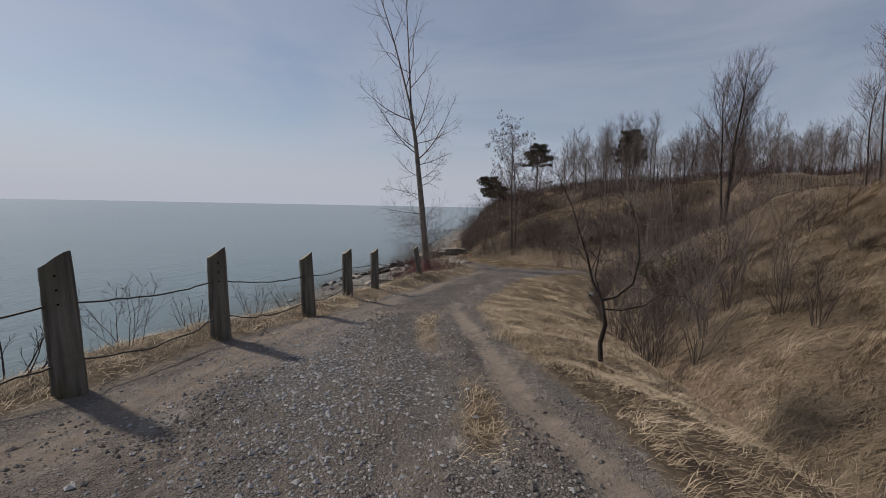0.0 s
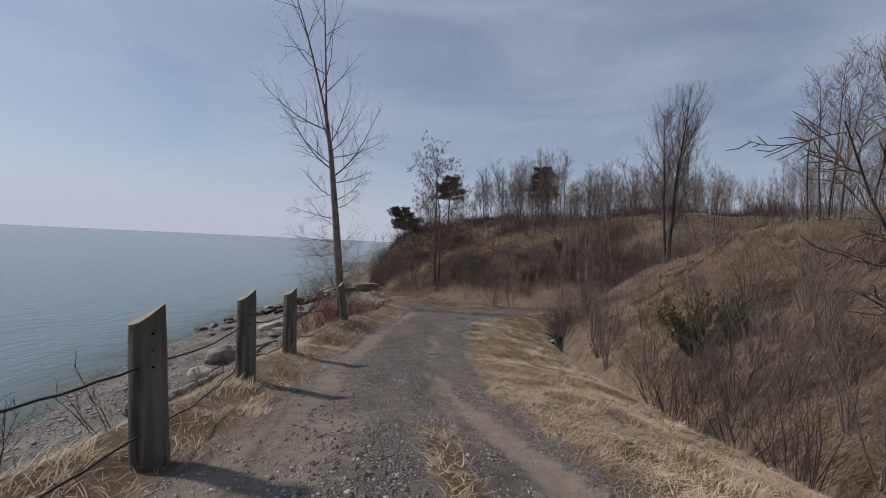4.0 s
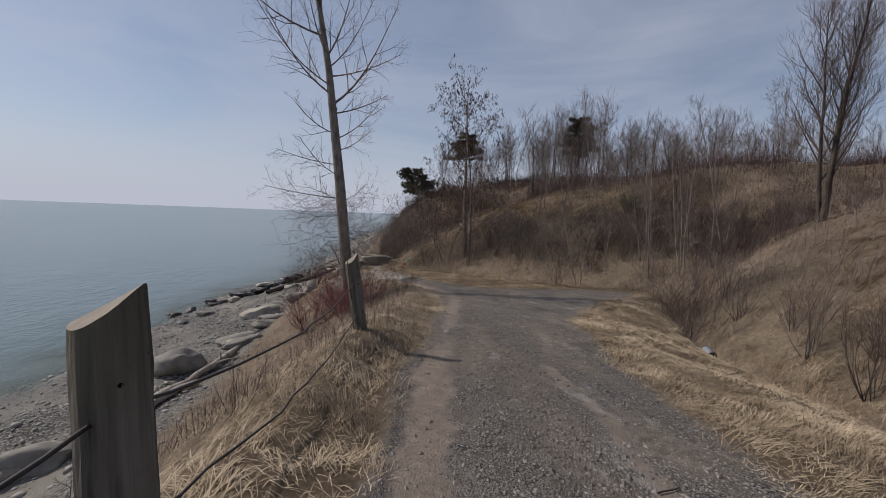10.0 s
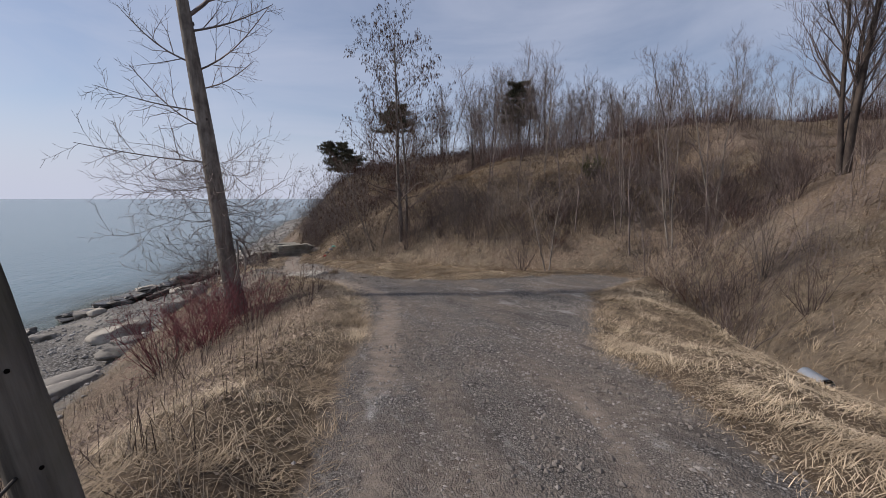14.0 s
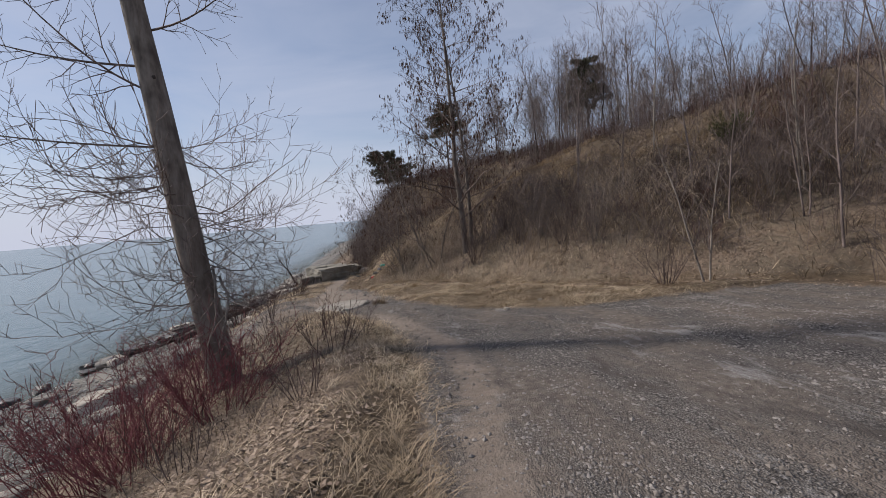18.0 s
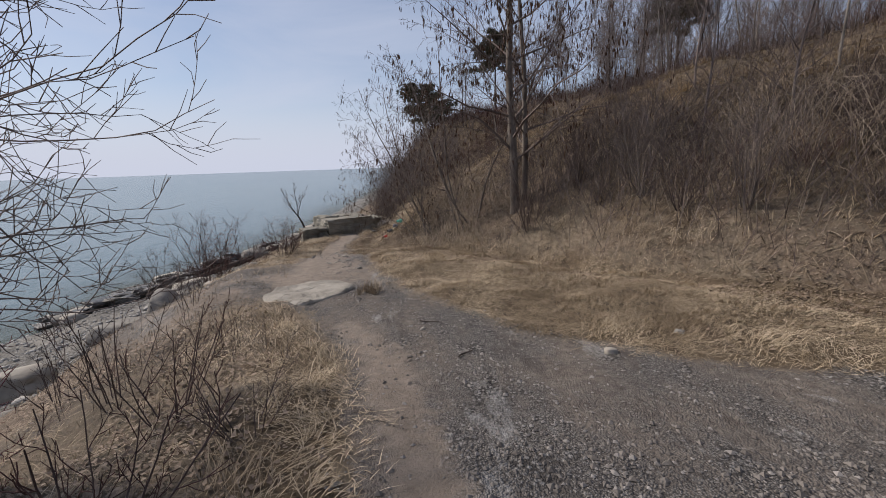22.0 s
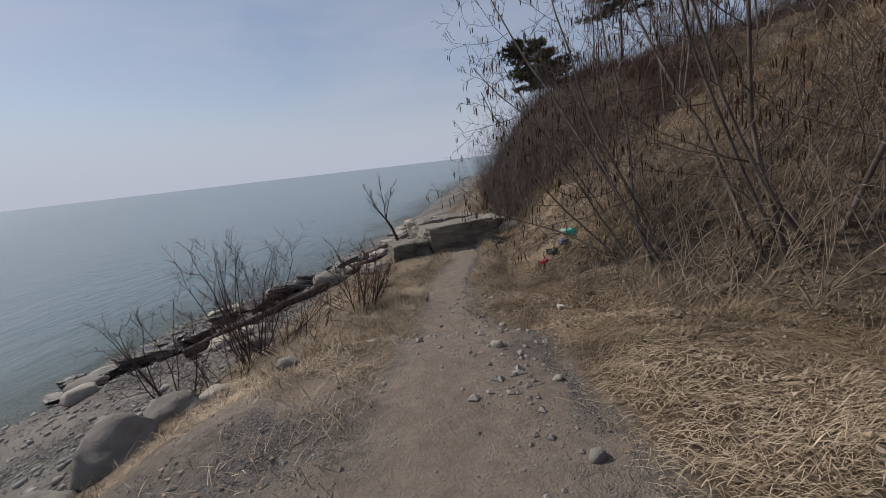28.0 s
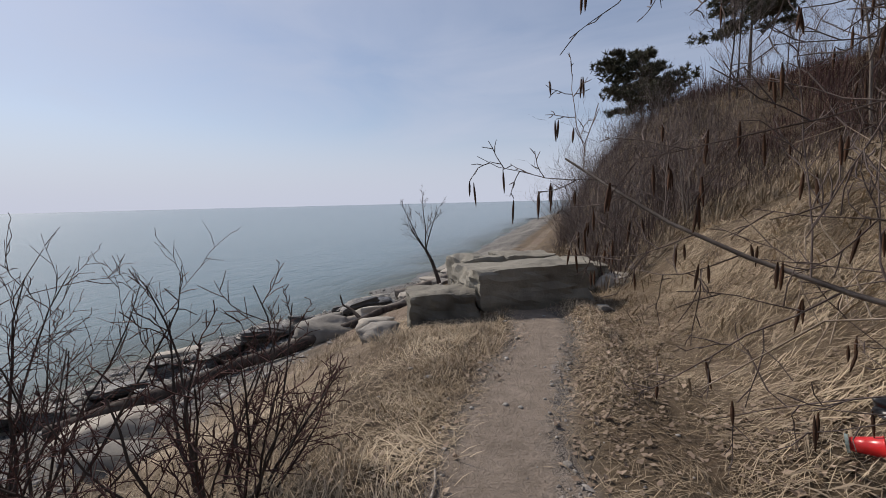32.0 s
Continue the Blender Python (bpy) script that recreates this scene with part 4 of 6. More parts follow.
def log_thing(a, b, r, seed, label, mat=DRIFT, forks=2):
    rng = np.random.RandomState(seed)
    f = np.linspace(0, 1, 12)
    p = np.stack([a[0] + (b[0] - a[0]) * f, a[1] + (b[1] - a[1]) * f], -1) + rng.normal(0, r * .5, (12, 2))
    z = np.array([gz(*q) for q in p])
    z = np.convolve(np.pad(z, 2, "edge"), np.ones(5) / 5, "valid") + r * 0.8
    p = np.column_stack([p, z])
    ob = thing("driftwood_log", label, "driftwood", group="driftwood on the shore")
    tb = Tubes()
    tb.add(p, r * (1.1 - 0.55 * f) * (1 + 0.12 * rng.normal(size=12)), 9)
    part("trunk", tb.mesh("trunk", mat), ob)
    for i in range(forks):
        j = rng.randint(5, 10)
        tb = Tubes()
        d = np.array([rng.normal(0, .4), rng.normal(0, .4), rng.uniform(.1, .45)])
        tb.add(p[j] + np.linspace(0, 1, 5)[:, None] * d * 1.1 + rng.normal(0, .03, (5, 3)), np.linspace(r * .35, r * .1, 5), 6)
        part("branch_stub", tb.mesh("branch_stub", mat), ob)
    return ob


log_thing((-7.6, 19.0), (-5.3, 22.6), .15, 1, "bleached forked driftwood log lying on the pebbles")
log_thing((-5.9, 21.4), (-4.7, 27.2), .13, 2, "long pale driftwood log at the foot of the bank")
log_thing((-7.0, 38.6), (-2.6, 42.6), .13, 3, "long dark driftwood log along the stone ledge", BARK_DARK)
log_thing((-4.2, 42.6), (-2.0, 44.6), .10, 4, "grey driftwood log near the stone blocks")
log_thing((-4.6, 47.2), (-1.6, 49.6), .14, 5, "weathered log on the far beach", BARK)
log_thing((-4.4, 44.8), (-3.6, 46.9), .07, 6, "bleached forked branch on the pebbles", DRIFT, 3)

culvert = thing("culvert_pipe", "short corrugated galvanised culvert pipe opening in the ditch", "culvert", pose(6.42, 17.75, gz(6.42, 17.75) + .03, 0, 0, -28) @ Matrix.Scale(.55, 4))
bm = bmesh.new()
rows = []
for i in range(17):
    rr = .17 + .012 * math.cos(i * math.pi)
    rows.append([bm.verts.new((rr * math.cos(a * .3927), -.3 + i * .045, rr * math.sin(a * .3927))) for a in range(16)])
inner = [[bm.verts.new((.15 * math.cos(a * .3927), y, .15 * math.sin(a * .3927))) for a in range(16)] for y in (.42, -.3)]
loopset = rows + inner
for lo, hi in zip(loopset, loopset[1:]):
    for j in range(16):
        bm.faces.new((lo[j], lo[(j + 1) % 16], hi[(j + 1) % 16], hi[j]))
bm.normal_update()
part("pipe", from_bm("pipe", bm, STEEL, True), culvert)
# A black disc across the pipe stands in for its shaded inside.
bm = bmesh.new()
bmesh.ops.create_circle(bm, cap_ends=True, segments=16, radius=.148, matrix=Matrix.Translation((0, -.05, 0)) @ Matrix.Rotation(math.pi / 2, 4, "X"))
part("dark_inside", from_bm("dark_inside", bm, HOLE), culvert, "black disc for the shade inside the pipe")

# ---- the tall tree by the water ----
g = Grower(11, (9, 8, 6), (48, 42, 40), (0.42, 0.45, 0.5), wob=.11, rise=.10, first=.2, twig_level=1, min_r=.0042)
base = np.array([-1.2, 26.0, gz(-1.2, 26.0) - .15])
trunk_pts = base + np.array([(0, 0, 0), (-.11, .02, .8), (-.25, .05, 1.9), (-.37, .08, 3.2), (-.5, .12, 4.5), (-.72, .2, 6.4), (-.95, .3, 8.4), (-1.32, .4, 10.6)])
rad = np.array([.27, .215, .2, .19, .175, .15, .12, .085])
g.wood.add(trunk_pts, rad, 14)


def on_trunk(h):
    return np.array([np.interp(h, trunk_pts[:, 2] - base[2], trunk_pts[:, i]) for i in range(3)])


def big_limb(h, reach, r, n=7, bow=.25):
    p0 = on_trunk(h)
    f = np.linspace(0, 1, n)
    p = p0 + f[:, None] * np.array(reach)
    p[:, 2] += -bow * np.array(reach)[2] * np.sin(f * math.pi) * .6
    g.limb(p, r, .008, 1)


keep = g.counts
g.counts = (9, 9, 6)
big_limb(10.4, (-2.5, .3, 8.0), .075, 9, -.1)
big_limb(10.2, (-.5, .2, 8.2), .07, 9, -.05)
big_limb(9.6, (-3.4, .5, 2.2), .05)
big_limb(7.6, (-2.2, -.3, 2.7), .045)
big_limb(7.2, (2.3, .2, 3.9), .055)
big_limb(6.9, (1.9, -.4, .7), .032)
big_limb(6.2, (-1.6, .6, 1.3), .03)
big_limb(8.9, (1.0, .4, 3.4), .045)
big_limb(5.6, (1.2, .5, .9), .022)
big_limb(9.0, (-.8, -.8, 3.0), .035)
big_limb(4.7, (-1.3, -.5, 1.2), .022)
big_limb(8.2, (2.6, .1, 1.1), .032)
big_limb(7.9, (-2.8, .2, 3.2), .036)
big_limb(5.1, (-2.2, .3, .5), .024)
big_limb(6.0, (1.7, -.2, 1.6), .026)
big_limb(8.5, (1.6, -.6, 2.4), .03)
big_limb(3.9, (-2.6, -.2, .35), .022)
g.rise = .14
rng = np.random.RandomState(8)
for i in range(64):
    a = i * 2.4 + rng.normal(0, .3)
    h = rng.uniform(1.0, 4.0)
    ln = rng.uniform(1.2, 3.0) if math.cos(a) < .2 else rng.uniform(1.0, 2.7)
    p = g.line(on_trunk(h), (math.cos(a), math.sin(a), rng.uniform(-.6, .05)), ln, 9, .15, .055)
    g.counts = (9, 7, 4)
    g.limb(p, rng.uniform(.007, .015), .003, 1)
bigtree = woody("lakeside_tree", "tall leaning grey-barked bare tree with tangled low shoots", "tree", g, BARK, TWIG_GREY)
for h, a in ((2.0, .4), (3.6, 2.2), (4.9, -1.0), (7.1, .3)):
    bm = bmesh.new()
    bmesh.ops.create_icosphere(bm, subdivisions=2, radius=.05)
    for v in bm.verts:
        v.co *= 1 + .3 * noise.noise(v.co * 30)
    q = on_trunk(h) + .13 * np.array([math.cos(a), math.sin(a), 0])
    part("knot", from_bm("knot", bm, BARK_DARK, True), bigtree, "dark knot", m=Matrix.Translation(q))
g2 = Grower(31, (4,), (40,), (.4,), wob=.18, rise=.02, twig_level=9, min_r=.006)
for s, r in (((.05, -.2, 2.05), 1.3), ((.12, -.17, 1.9), 1.1)):
    g2.limb(g2.line(base + s, (.25, -.35, -.9), r, 7, .16, -.05), .026, .01, 0)
part("dead_branch", g2.wood.mesh("dead_branch", BARK_PALE), bigtree, "pale peeling dead branch hanging on the trunk")

# ---- alders with catkins ----
rng = np.random.RandomState(4)


def alder(seed, stems, label, catkins, length, radius, counts=(15, 7, 5), tint=BARK_ALDER, share=.7, twig=TWIG_MID):
    g = Grower(seed, counts, (62, 45, 40, 40), (.36, .42, .45, .5), wob=.12, rise=.05, first=.12, twig_level=1, min_r=.0034 if len(counts) < 4 else .0045, thin=.42, fine=len(counts) > 3)
    for p, d, ln, r in stems:
        g.limb(g.line(p, d, ln, 9, .03 if ln > 5 else .09, .02 if ln > 5 else .06), r, .006, 0)
    x, y = stems[0][0][:2]
    ob = woody("alder_tree", label, "tree", g, tint, twig, group="alders by the trail")
    if catkins:
        tb = catkin_mesh(g.tips, np.random.RandomState(seed), share, length, radius)
        tagged(part("catkin_spray", tb.mesh("catkin_spray", CATKIN), ob, "dark hanging catkins"), kind="stuff")
    return ob


def b3(x, y):
    return np.array([x, y, gz(x, y) - .08])


alder(51, [(b3(4.68, 33.1), (.0, .02, 1), 9.4, .105), (b3(4.95, 33.25), (.05, .02, 1), 8.2, .075)], "slender two-stemmed alder hung with dark catkins", True, .12, .010, (32, 8, 5, 3), share=.34)
alder(52, [(b3(3.6, 34.0), (-.35, .1, 1), 4.6, .03), (b3(3.75, 33.9), (-.6, -.1, 1), 4.0, .026), (b3(3.5, 34.2), (-.2, .4, 1), 5.0, .03), (b3(3.9, 33.8), (.1, -.2, 1), 4.6, .028), (b3(3.65, 34.1), (-.5, .3, 1), 4.4, .024)], "shrubby alder with leaning stems and catkins", True, .13, .007, (14, 6, 4), share=.24)
alder(53, [(b3(2.8, 34.95), (-.42, .42, 1), 5.2, .028), (b3(2.85, 35.1), (-.52, .3, 1), 4.4, .022), (b3(2.7, 35.0), (-.22, .55, 1), 5.0, .025), (b3(2.9, 34.9), (-.6, .55, .9), 3.6, .02), (b3(2.5, 35.3), (-.85, .5, .6), 3.0, .016), (b3(2.55, 35.35), (-.7, .35, .95), 3.4, .017), (b3(2.45, 35.4), (-.9, .6, .9), 3.2, .016)], "young alder leaning over the trail with long catkins", True, .13, .007, (15, 6, 3), share=.22)
alder(54, [(b3(2.5, 36.3), (-.35, .5, 1), 3.2, .016), (b3(2.6, 36.35), (.3, .5, 1), 3.4, .017), (b3(2.55, 36.2), (-.1, 1.0, .9), 2.8, .015)], "young alder with low branches and brown catkins over dry grass", True, .12, .006, (12, 5, 3), share=.2)

# ---- pale saplings at the foot of the hill ----
SAPLINGS = [(7.75, 26.1, 3.4, 1), (9.9, 27.6, 4.2, 0), (10.6, 25.6, 4.8, 0), (11.3, 24.7, 5.2, 1), (12.1, 24.1, 4.6, 0), (10.2, 29.0, 5.0, 0), (11.7, 27.3, 4.6, 1), (12.7, 26.0, 5.4, 0), (9.2, 30.6, 4.4, 0), (13.4, 25.0, 5.6, 1),
            (8.2, 31.6, 4.4, 0), (9.4, 33.6, 4.8, 0), (12.6, 29.6, 4.6, 0), (11.0, 31.5, 5.0, 1), (13.9, 27.6, 5.5, 0), (10.9, 26.6, 3.8, 0), (11.9, 25.4, 4.2, 1), (9.6, 23.9, 2.2, 0)]
for i, (x, y, h, pale) in enumerate(SAPLINGS):
    g = Grower(200 + i, (16, 6, 5), (44, 42, 38), (.27, .4, .45), wob=.08, rise=.08, first=.15, twig_level=1, min_r=.0035, fine=True)
    n = 1 + (i % 3 == 0)
    for j in range(n):
        g.limb(g.line(b3(x + .12 * j, y), (.12 * (j * 2 - 1) * (n - 1) + .06 * math.sin(i * 2), .05, 1), h * (1 - .2 * j), 9, .05, .03), .012 + .004 * h, .005, 0)
    woody("sapling", "thin pale-barked bare sapling at the foot of the hill" if pale else "thin grey bare sapling among brush", "tree", g, BARK_PALE if pale else TWIG_GREY, TWIG_GREY, group="saplings below the hill")

# ---- the old tree on the slope and the hilltop wood ----
class Spray:
    """A far or thin bare plant: stems and limbs as tubes, all finer twigs as bent slivers."""

    def __init__(self, seed):
        self.r, self.wood, self.fine, self.v = np.random.RandomState(seed), Tubes(), Tubes(), []

    def stem(self, o, d, length, r0, n=9, wob=.05, rise=.02):
        pts, q, d = [np.array(o, float)], np.array(o, float), unit(np.array(d, float))
        for _ in range(n):
            d = unit(d + self.r.normal(0, wob, 3) + (0, 0, rise))
            q = q + d * length / n
            pts.append(q)
        pts = np.array(pts)
        self.wood.add(pts, np.linspace(r0, r0 * .12, n + 1), 6 if r0 > .05 else 4)
        return pts

    def limbs(self, pts, count, first, angle, reach, r0, rise=.12, taper=.75):
        out, n, az = [], len(pts), self.r.uniform(0, 6.28)
        for i in range(count):
            f = first + (.98 - first) * (i + self.r.uniform(0, 1)) / count
            s = f * (n - 1)
            j = min(int(s), n - 2)
            p, t = pts[j] + (pts[j + 1] - pts[j]) * (s - j), unit(pts[j + 1] - pts[j])
            az += 2.4 + self.r.normal(0, .4)
            side = unit(cross(t, (math.cos(az), math.sin(az), .1)))
            an = radians(angle * self.r.uniform(.7, 1.3))
            d, ln = t * math.cos(an) + side * math.sin(an), reach * self.r.uniform(.6, 1.15) * (1 - taper * f)
            q, line = p, [p]
            for _ in range(4):
                d = unit(d + self.r.normal(0, .1, 3) + (0, 0, rise))
                q = q + d * ln / 4
                line.append(q)
            line = np.array(line)
            self.fine.add(line, np.linspace(r0 * (1.1 - .7 * f), r0 * .2, 5), 3)
            out.append(line)
        return out

    def twigs(self, lines, per, length, w, spread=.6, lift=.35, again=2):
        """Slivers along each line, and again finer ones on those."""
        L = np.array([[ln[0], ln[1], ln[2], ln[3], ln[-1]] if len(ln) >= 5 else np.linspace(ln[0], ln[-1], 5) for ln in lines])
        m = len(L)
        f = self.r.uniform(.12, 1, (m, per)) * 4
        j = np.minimum(f.astype(int), 3)
        i = np.arange(m)[:, None]
        a, b = L[i, j], L[i, j + 1]
        p = (a + (b - a) * (f - j)[..., None]).reshape(-1, 3)
        t = (b - a).reshape(-1, 3)
        t = t / (np.linalg.norm(t, axis=1)[:, None] + 1e-9)
        for level in range(1 + again):
            n = len(p)
            d = t + self.r.normal(0, spread, (n, 3)) + (0, 0, lift)
            d /= np.linalg.norm(d, axis=1)[:, None] + 1e-9
            ln = (length * .62 ** level * self.r.uniform(.5, 1.25, n))[:, None]
            mid = p + d * ln * .5
            d2 = d + self.r.normal(0, .22, (n, 3)) + (0, 0, lift * .5)
            tip = mid + d2 * ln * .5
            s = np.cross(d, self.r.normal(0, 1, (n, 3)))
            s = s / (np.linalg.norm(s, axis=1)[:, None] + 1e-9) * (w * .8 ** level)
            self.v.append(np.stack([p - s, p + s, mid + s * .8, mid - s * .8, tip], 1).reshape(-1, 3))
            p, t = np.concatenate([mid, p + (tip - p) * .8]), np.concatenate([d, d2 / (np.linalg.norm(d2, axis=1)[:, None] + 1e-9)])

    def place(self, name, label, category, wood_mat, twig_mat, m=None, group="", wood="trunk"):
        ob = thing(name, label, category, m, group)
        part(wood, self.wood.mesh(wood, wood_mat), ob)
        v = np.concatenate(self.v)
        b = np.arange(len(v) // 5)[:, None] * 5
        faces = [b + [0, 1, 2, 3], b + [3, 2, 4]]
        if self.fine.v:
            v0 = np.concatenate(self.fine.v)
            faces = [np.concatenate([np.concatenate(self.fine.f), faces[0] + len(v0)]), faces[1] + len(v0)]
            v = np.concatenate([v0, v])
        part("crown", mesh_from("crown", v, faces, twig_mat, True), ob)
        return ob


sp = Spray(71)
p0 = b3(14.0, 21.75)
for dx, dy, ln, r in ((.0, .0, 7.4, .12), (-.1, .08, 6.7, .08), (.09, .1, 6.2, .065)):
    st = sp.stem(p0 + np.array([dx, dy, 0]), (dx * .15, dy * .15, 1), ln, r, 11, .025, .02)
    big = sp.limbs(st, 17, .2, 38, 2.7, .036, .16)
    sub = [q for b in big for q in sp.limbs(b, 4, .2, 38, 1.3, .014, .16, .4)]
    sp.twigs(sub, 7, .55, .0042, .5, .42, 2)
    sp.twigs(big, 8, .55, .0042, .5, .42, 1)
sp.place("hillside_tree", "large bare tree with several dark upright stems on the slope", "tree", BARK_DARK, TWIG_MID)

rng = np.random.RandomState(77)
WOOD = []
for i in range(9):
    sp = Spray(300 + i)
    n = 1 + i % 3
    for j in range(n):
        h = 7.2 * rng.uniform(.82, 1.08) * (1 - .12 * j)
        st = sp.stem((.3 * j, .15 * j * (-1) ** j, -.1), (.16 * (j - (n - 1) / 2) + rng.normal(0, .04), rng.normal(0, .05), 1), h, .075 - .012 * n, 8, .045)
        lb = sp.limbs(st, (20, 14, 11)[n - 1], .12 if i % 2 else .22, 50, 3.1 if i % 2 else 2.7, .018, .10)
        sp.twigs(lb, (11, 10, 9)[n - 1], .66, .0062, .62, .42, 2)
        sp.twigs([st[3:8], st[4:9]], 14, .7, .009, .6, .5, 1)
    lab = ("bare grey tree in the hilltop wood", "bare two-stemmed tree in the hilltop wood", "bare many-stemmed tree in the hilltop wood")[i % 3]
    WOOD.append(sp.place("wood_tree", lab, "tree", (BARK_PALE, BARK_DARK, BARK)[i % 3], (TWIG_GREY, TWIG_GREY, TWIG_GREY, TWIG_MID)[i % 4], pose(30 + i * 3, 70, gz(30 + i * 3, 70)), "hilltop wood"))
spots = []
while len(spots) < 165:
    u = rng.uniform()
    if u < .62:
        x, y = rng.uniform(9, 46), rng.uniform(38, 68)
    else:
        x, y = rng.uniform(19, 52), rng.uniform(14, 44)
    d = (x - foot_x(y)) * .88
    if d < (11 if y > 36 else 13) or min([9] + [math.hypot(x - a, y - b) for a, b in spots]) < 1.05 or (abs(x - 11.15) < 2 and abs(y - 62) < 4):
        continue
    spots.append((x, y))
for i, (x, y) in enumerate(spots):
    s = rng.uniform(.68, 1.08) * (1.0 if y > 45 or x < 16 else .68)
    copy_thing(WOOD[i % 9], at(x, y, rng.uniform(0, 360), s))
for x, y, s in ((7.6, 46.5, 1.1), (8.6, 47.4, .95), (19.5, 12.2, 1.15), (21.5, 13.5, 1.25), (18.6, 15.4, .95), (17.2, 9.6, .9), (17.4, 17.6, .9), (19.4, 18.4, 1.0), (21.2, 20.2, 1.05), (20.4, 16.8, 1.0), (6.6, 52.0, .8)):
    copy_thing(WOOD[int(x * 7) % 9], at(x, y, x * 50, s))


def pine(seed, h, label, m, spread=1.0, first=.35, lean=(0, 0)):
    rng = np.random.RandomState(seed)
    ob = thing("pine_tree", label, "tree", m, "pines on the bluff")
    tb = Tubes()
    f = np.linspace(0, 1, 8)
    tr = np.stack([lean[0] * f * f * h, lean[1] * f * f * h, f * h], -1)
    tb.add(tr, .10 * (1 - .8 * f) * h / 6, 8)
    q0, v, fc = 0, [], []
    for i in range(30):
        s = first + (1 - first) * (i + rng.uniform(0, 1)) / 30
        o = np.array([np.interp(s, f, tr[:, k]) for k in range(3)])
        a = i * 2.4 + rng.normal(0, .4)
        ln = spread * h * (.30 - .19 * s) * rng.uniform(.7, 1.25)
        d = np.array([math.cos(a), math.sin(a), .12])
        tip = o + d * ln
        tb.add(np.stack([o, o + d * ln * .5 + [0, 0, -.03 * ln], tip]), [.022, .014, .006], 4)
        for _ in range(int(10 + 16 * ln)):
            t = rng.uniform(.25, 1.08)
            c = o + d * ln * t + rng.normal(0, .08 + .07 * ln, 3) * [1, 1, .4]
            for _ in range(22):
                n = unit(rng.normal(0, 1, 3) + [d[0] * .5, d[1] * .5, .7]) * rng.uniform(.16, .32)
                w = unit(cross(n, rng.normal(0, 1, 3))) * .03
                v += [c - w, c + w, c + n]
                fc.append((q0, q0 + 1, q0 + 2))
                q0 += 3
    part("trunk", tb.mesh("trunk", BARK_DARK), ob)
    tagged(part("needles", mesh_from("needles", np.array(v), np.array(fc), NEEDLE), ob), kind="stuff")
    return ob


pine(1, 6.6, "dark green pine with flat tiered crown on the bluff top", at(11.15, 62, 0), 1.8, .55)
pine(2, 6.2, "dark green pine among bare trees on the hill", at(19.2, 48.9, 40), 1.25, .45)
pine(3, 3.5, "small bushy pine overhanging the edge of the bluff", at(5.4, 57.8, 0), 2.6, .2, (-.4, 0))


# ---- brush and shrubs ----
def shrub_meshes(seed, stems, h, r, spread, counts=(6, 4), wob=.10, rise=.05, angles=(32, 36), ratio=(.42, .45), min_r=.0026, fine=False):
    g = Grower(seed, counts, angles, ratio, wob=wob, rise=rise, first=.2, twig_level=1, min_r=min_r, fine=fine)
    rg = np.random.RandomState(seed)
    for i in range(stems):
        a = i * 2.4 + rg.normal(0, .3)
        lean = spread * rg.uniform(.15, 1.0)
        b = np.array([math.cos(a) * .07 * spread * 2, math.sin(a) * .07 * spread * 2, -.05])
        g.limb(g.line(b, (math.cos(a) * lean, math.sin(a) * lean, 1), h * rg.uniform(.6, 1.05), 6, wob * .6, rise), r * rg.uniform(.7, 1.2), min_r, 0)
    return g


def shrub(label, x, y, g, wood, twig, group, turn=0, s=1.0, name="shrub"):
    return woody(name, label, "shrub", g, wood, twig, at(x, y, turn, s), group, "woody_base", "crown")


shrub("bare shrub with dark reddish-brown stems on the bank", -1.41, 35.85, shrub_meshes(401, 20, 1.2, .011, 1.0, (7, 5), .2, .06, (44, 42), min_r=.0034), BARK_DARK, TWIG_RED, "shrubs above the beach")
shrub("wide bare shrub with dark stems above the beach", -3.7, 36.3, shrub_meshes(402, 14, 2.35, .017, .85, (9, 5), .2, .06, (44, 42), min_r=.0034), BARK_DARK, TWIG_RED, "shrubs above the beach")
shrub("low dark bare shrub among stones", -4.35, 35.2, shrub_meshes(403, 11, 1.8, .013, 1.05, (9, 5), .22, .05, (46, 44), min_r=.0034), BARK_DARK, TWIG, "shrubs above the beach")
shrub("spindly bare shrub on the bank", -3.1, 34.6, shrub_meshes(404, 10, 1.15, .007, 1.0, (6, 4), .2), BARK_DARK, TWIG_RED, "shrubs above the beach")
shrub("dark bare shrub leaning over stones", -2.3, 35.1, shrub_meshes(414, 10, 1.3, .009, 1.3, (8, 5), .22, .05, (46, 44)), BARK_DARK, TWIG_RED, "shrubs above the beach")
shrub("dark bare shrub beside boulders", -2.9, 35.7, shrub_meshes(415, 9, 1.5, .01, 1.2, (8, 5), .22, .05, (46, 44)), BARK_DARK, TWIG_RED, "shrubs above the beach")
g = Grower(405, (5, 4, 3), (30, 36, 38), (.5, .5, .45), wob=.12, rise=.10, first=.25, twig_level=1, min_r=.006)
g.wood.add(np.array([(0, 0, -.1), (-.13, 0, .35), (-.3, .02, .85), (-.52, 0, 1.3)]), [.085, .07, .06, .05], 8)
for d, ln in (((-.55, .1, 1), 1.7), ((.25, -.1, 1), 1.6), ((-.1, .2, 1), 1.9), ((-.9, -.1, .9), 1.2)):
    g.limb(g.line((-.52, 0, 1.28), d, ln, 6, .10, .06), .03, .006, 0)
shrub("small stunted leaning tree with a forked crown on the pebble beach", -2.75, 46.0, g, BARK_DARK, TWIG, "", 0, .82, "stunted_tree")
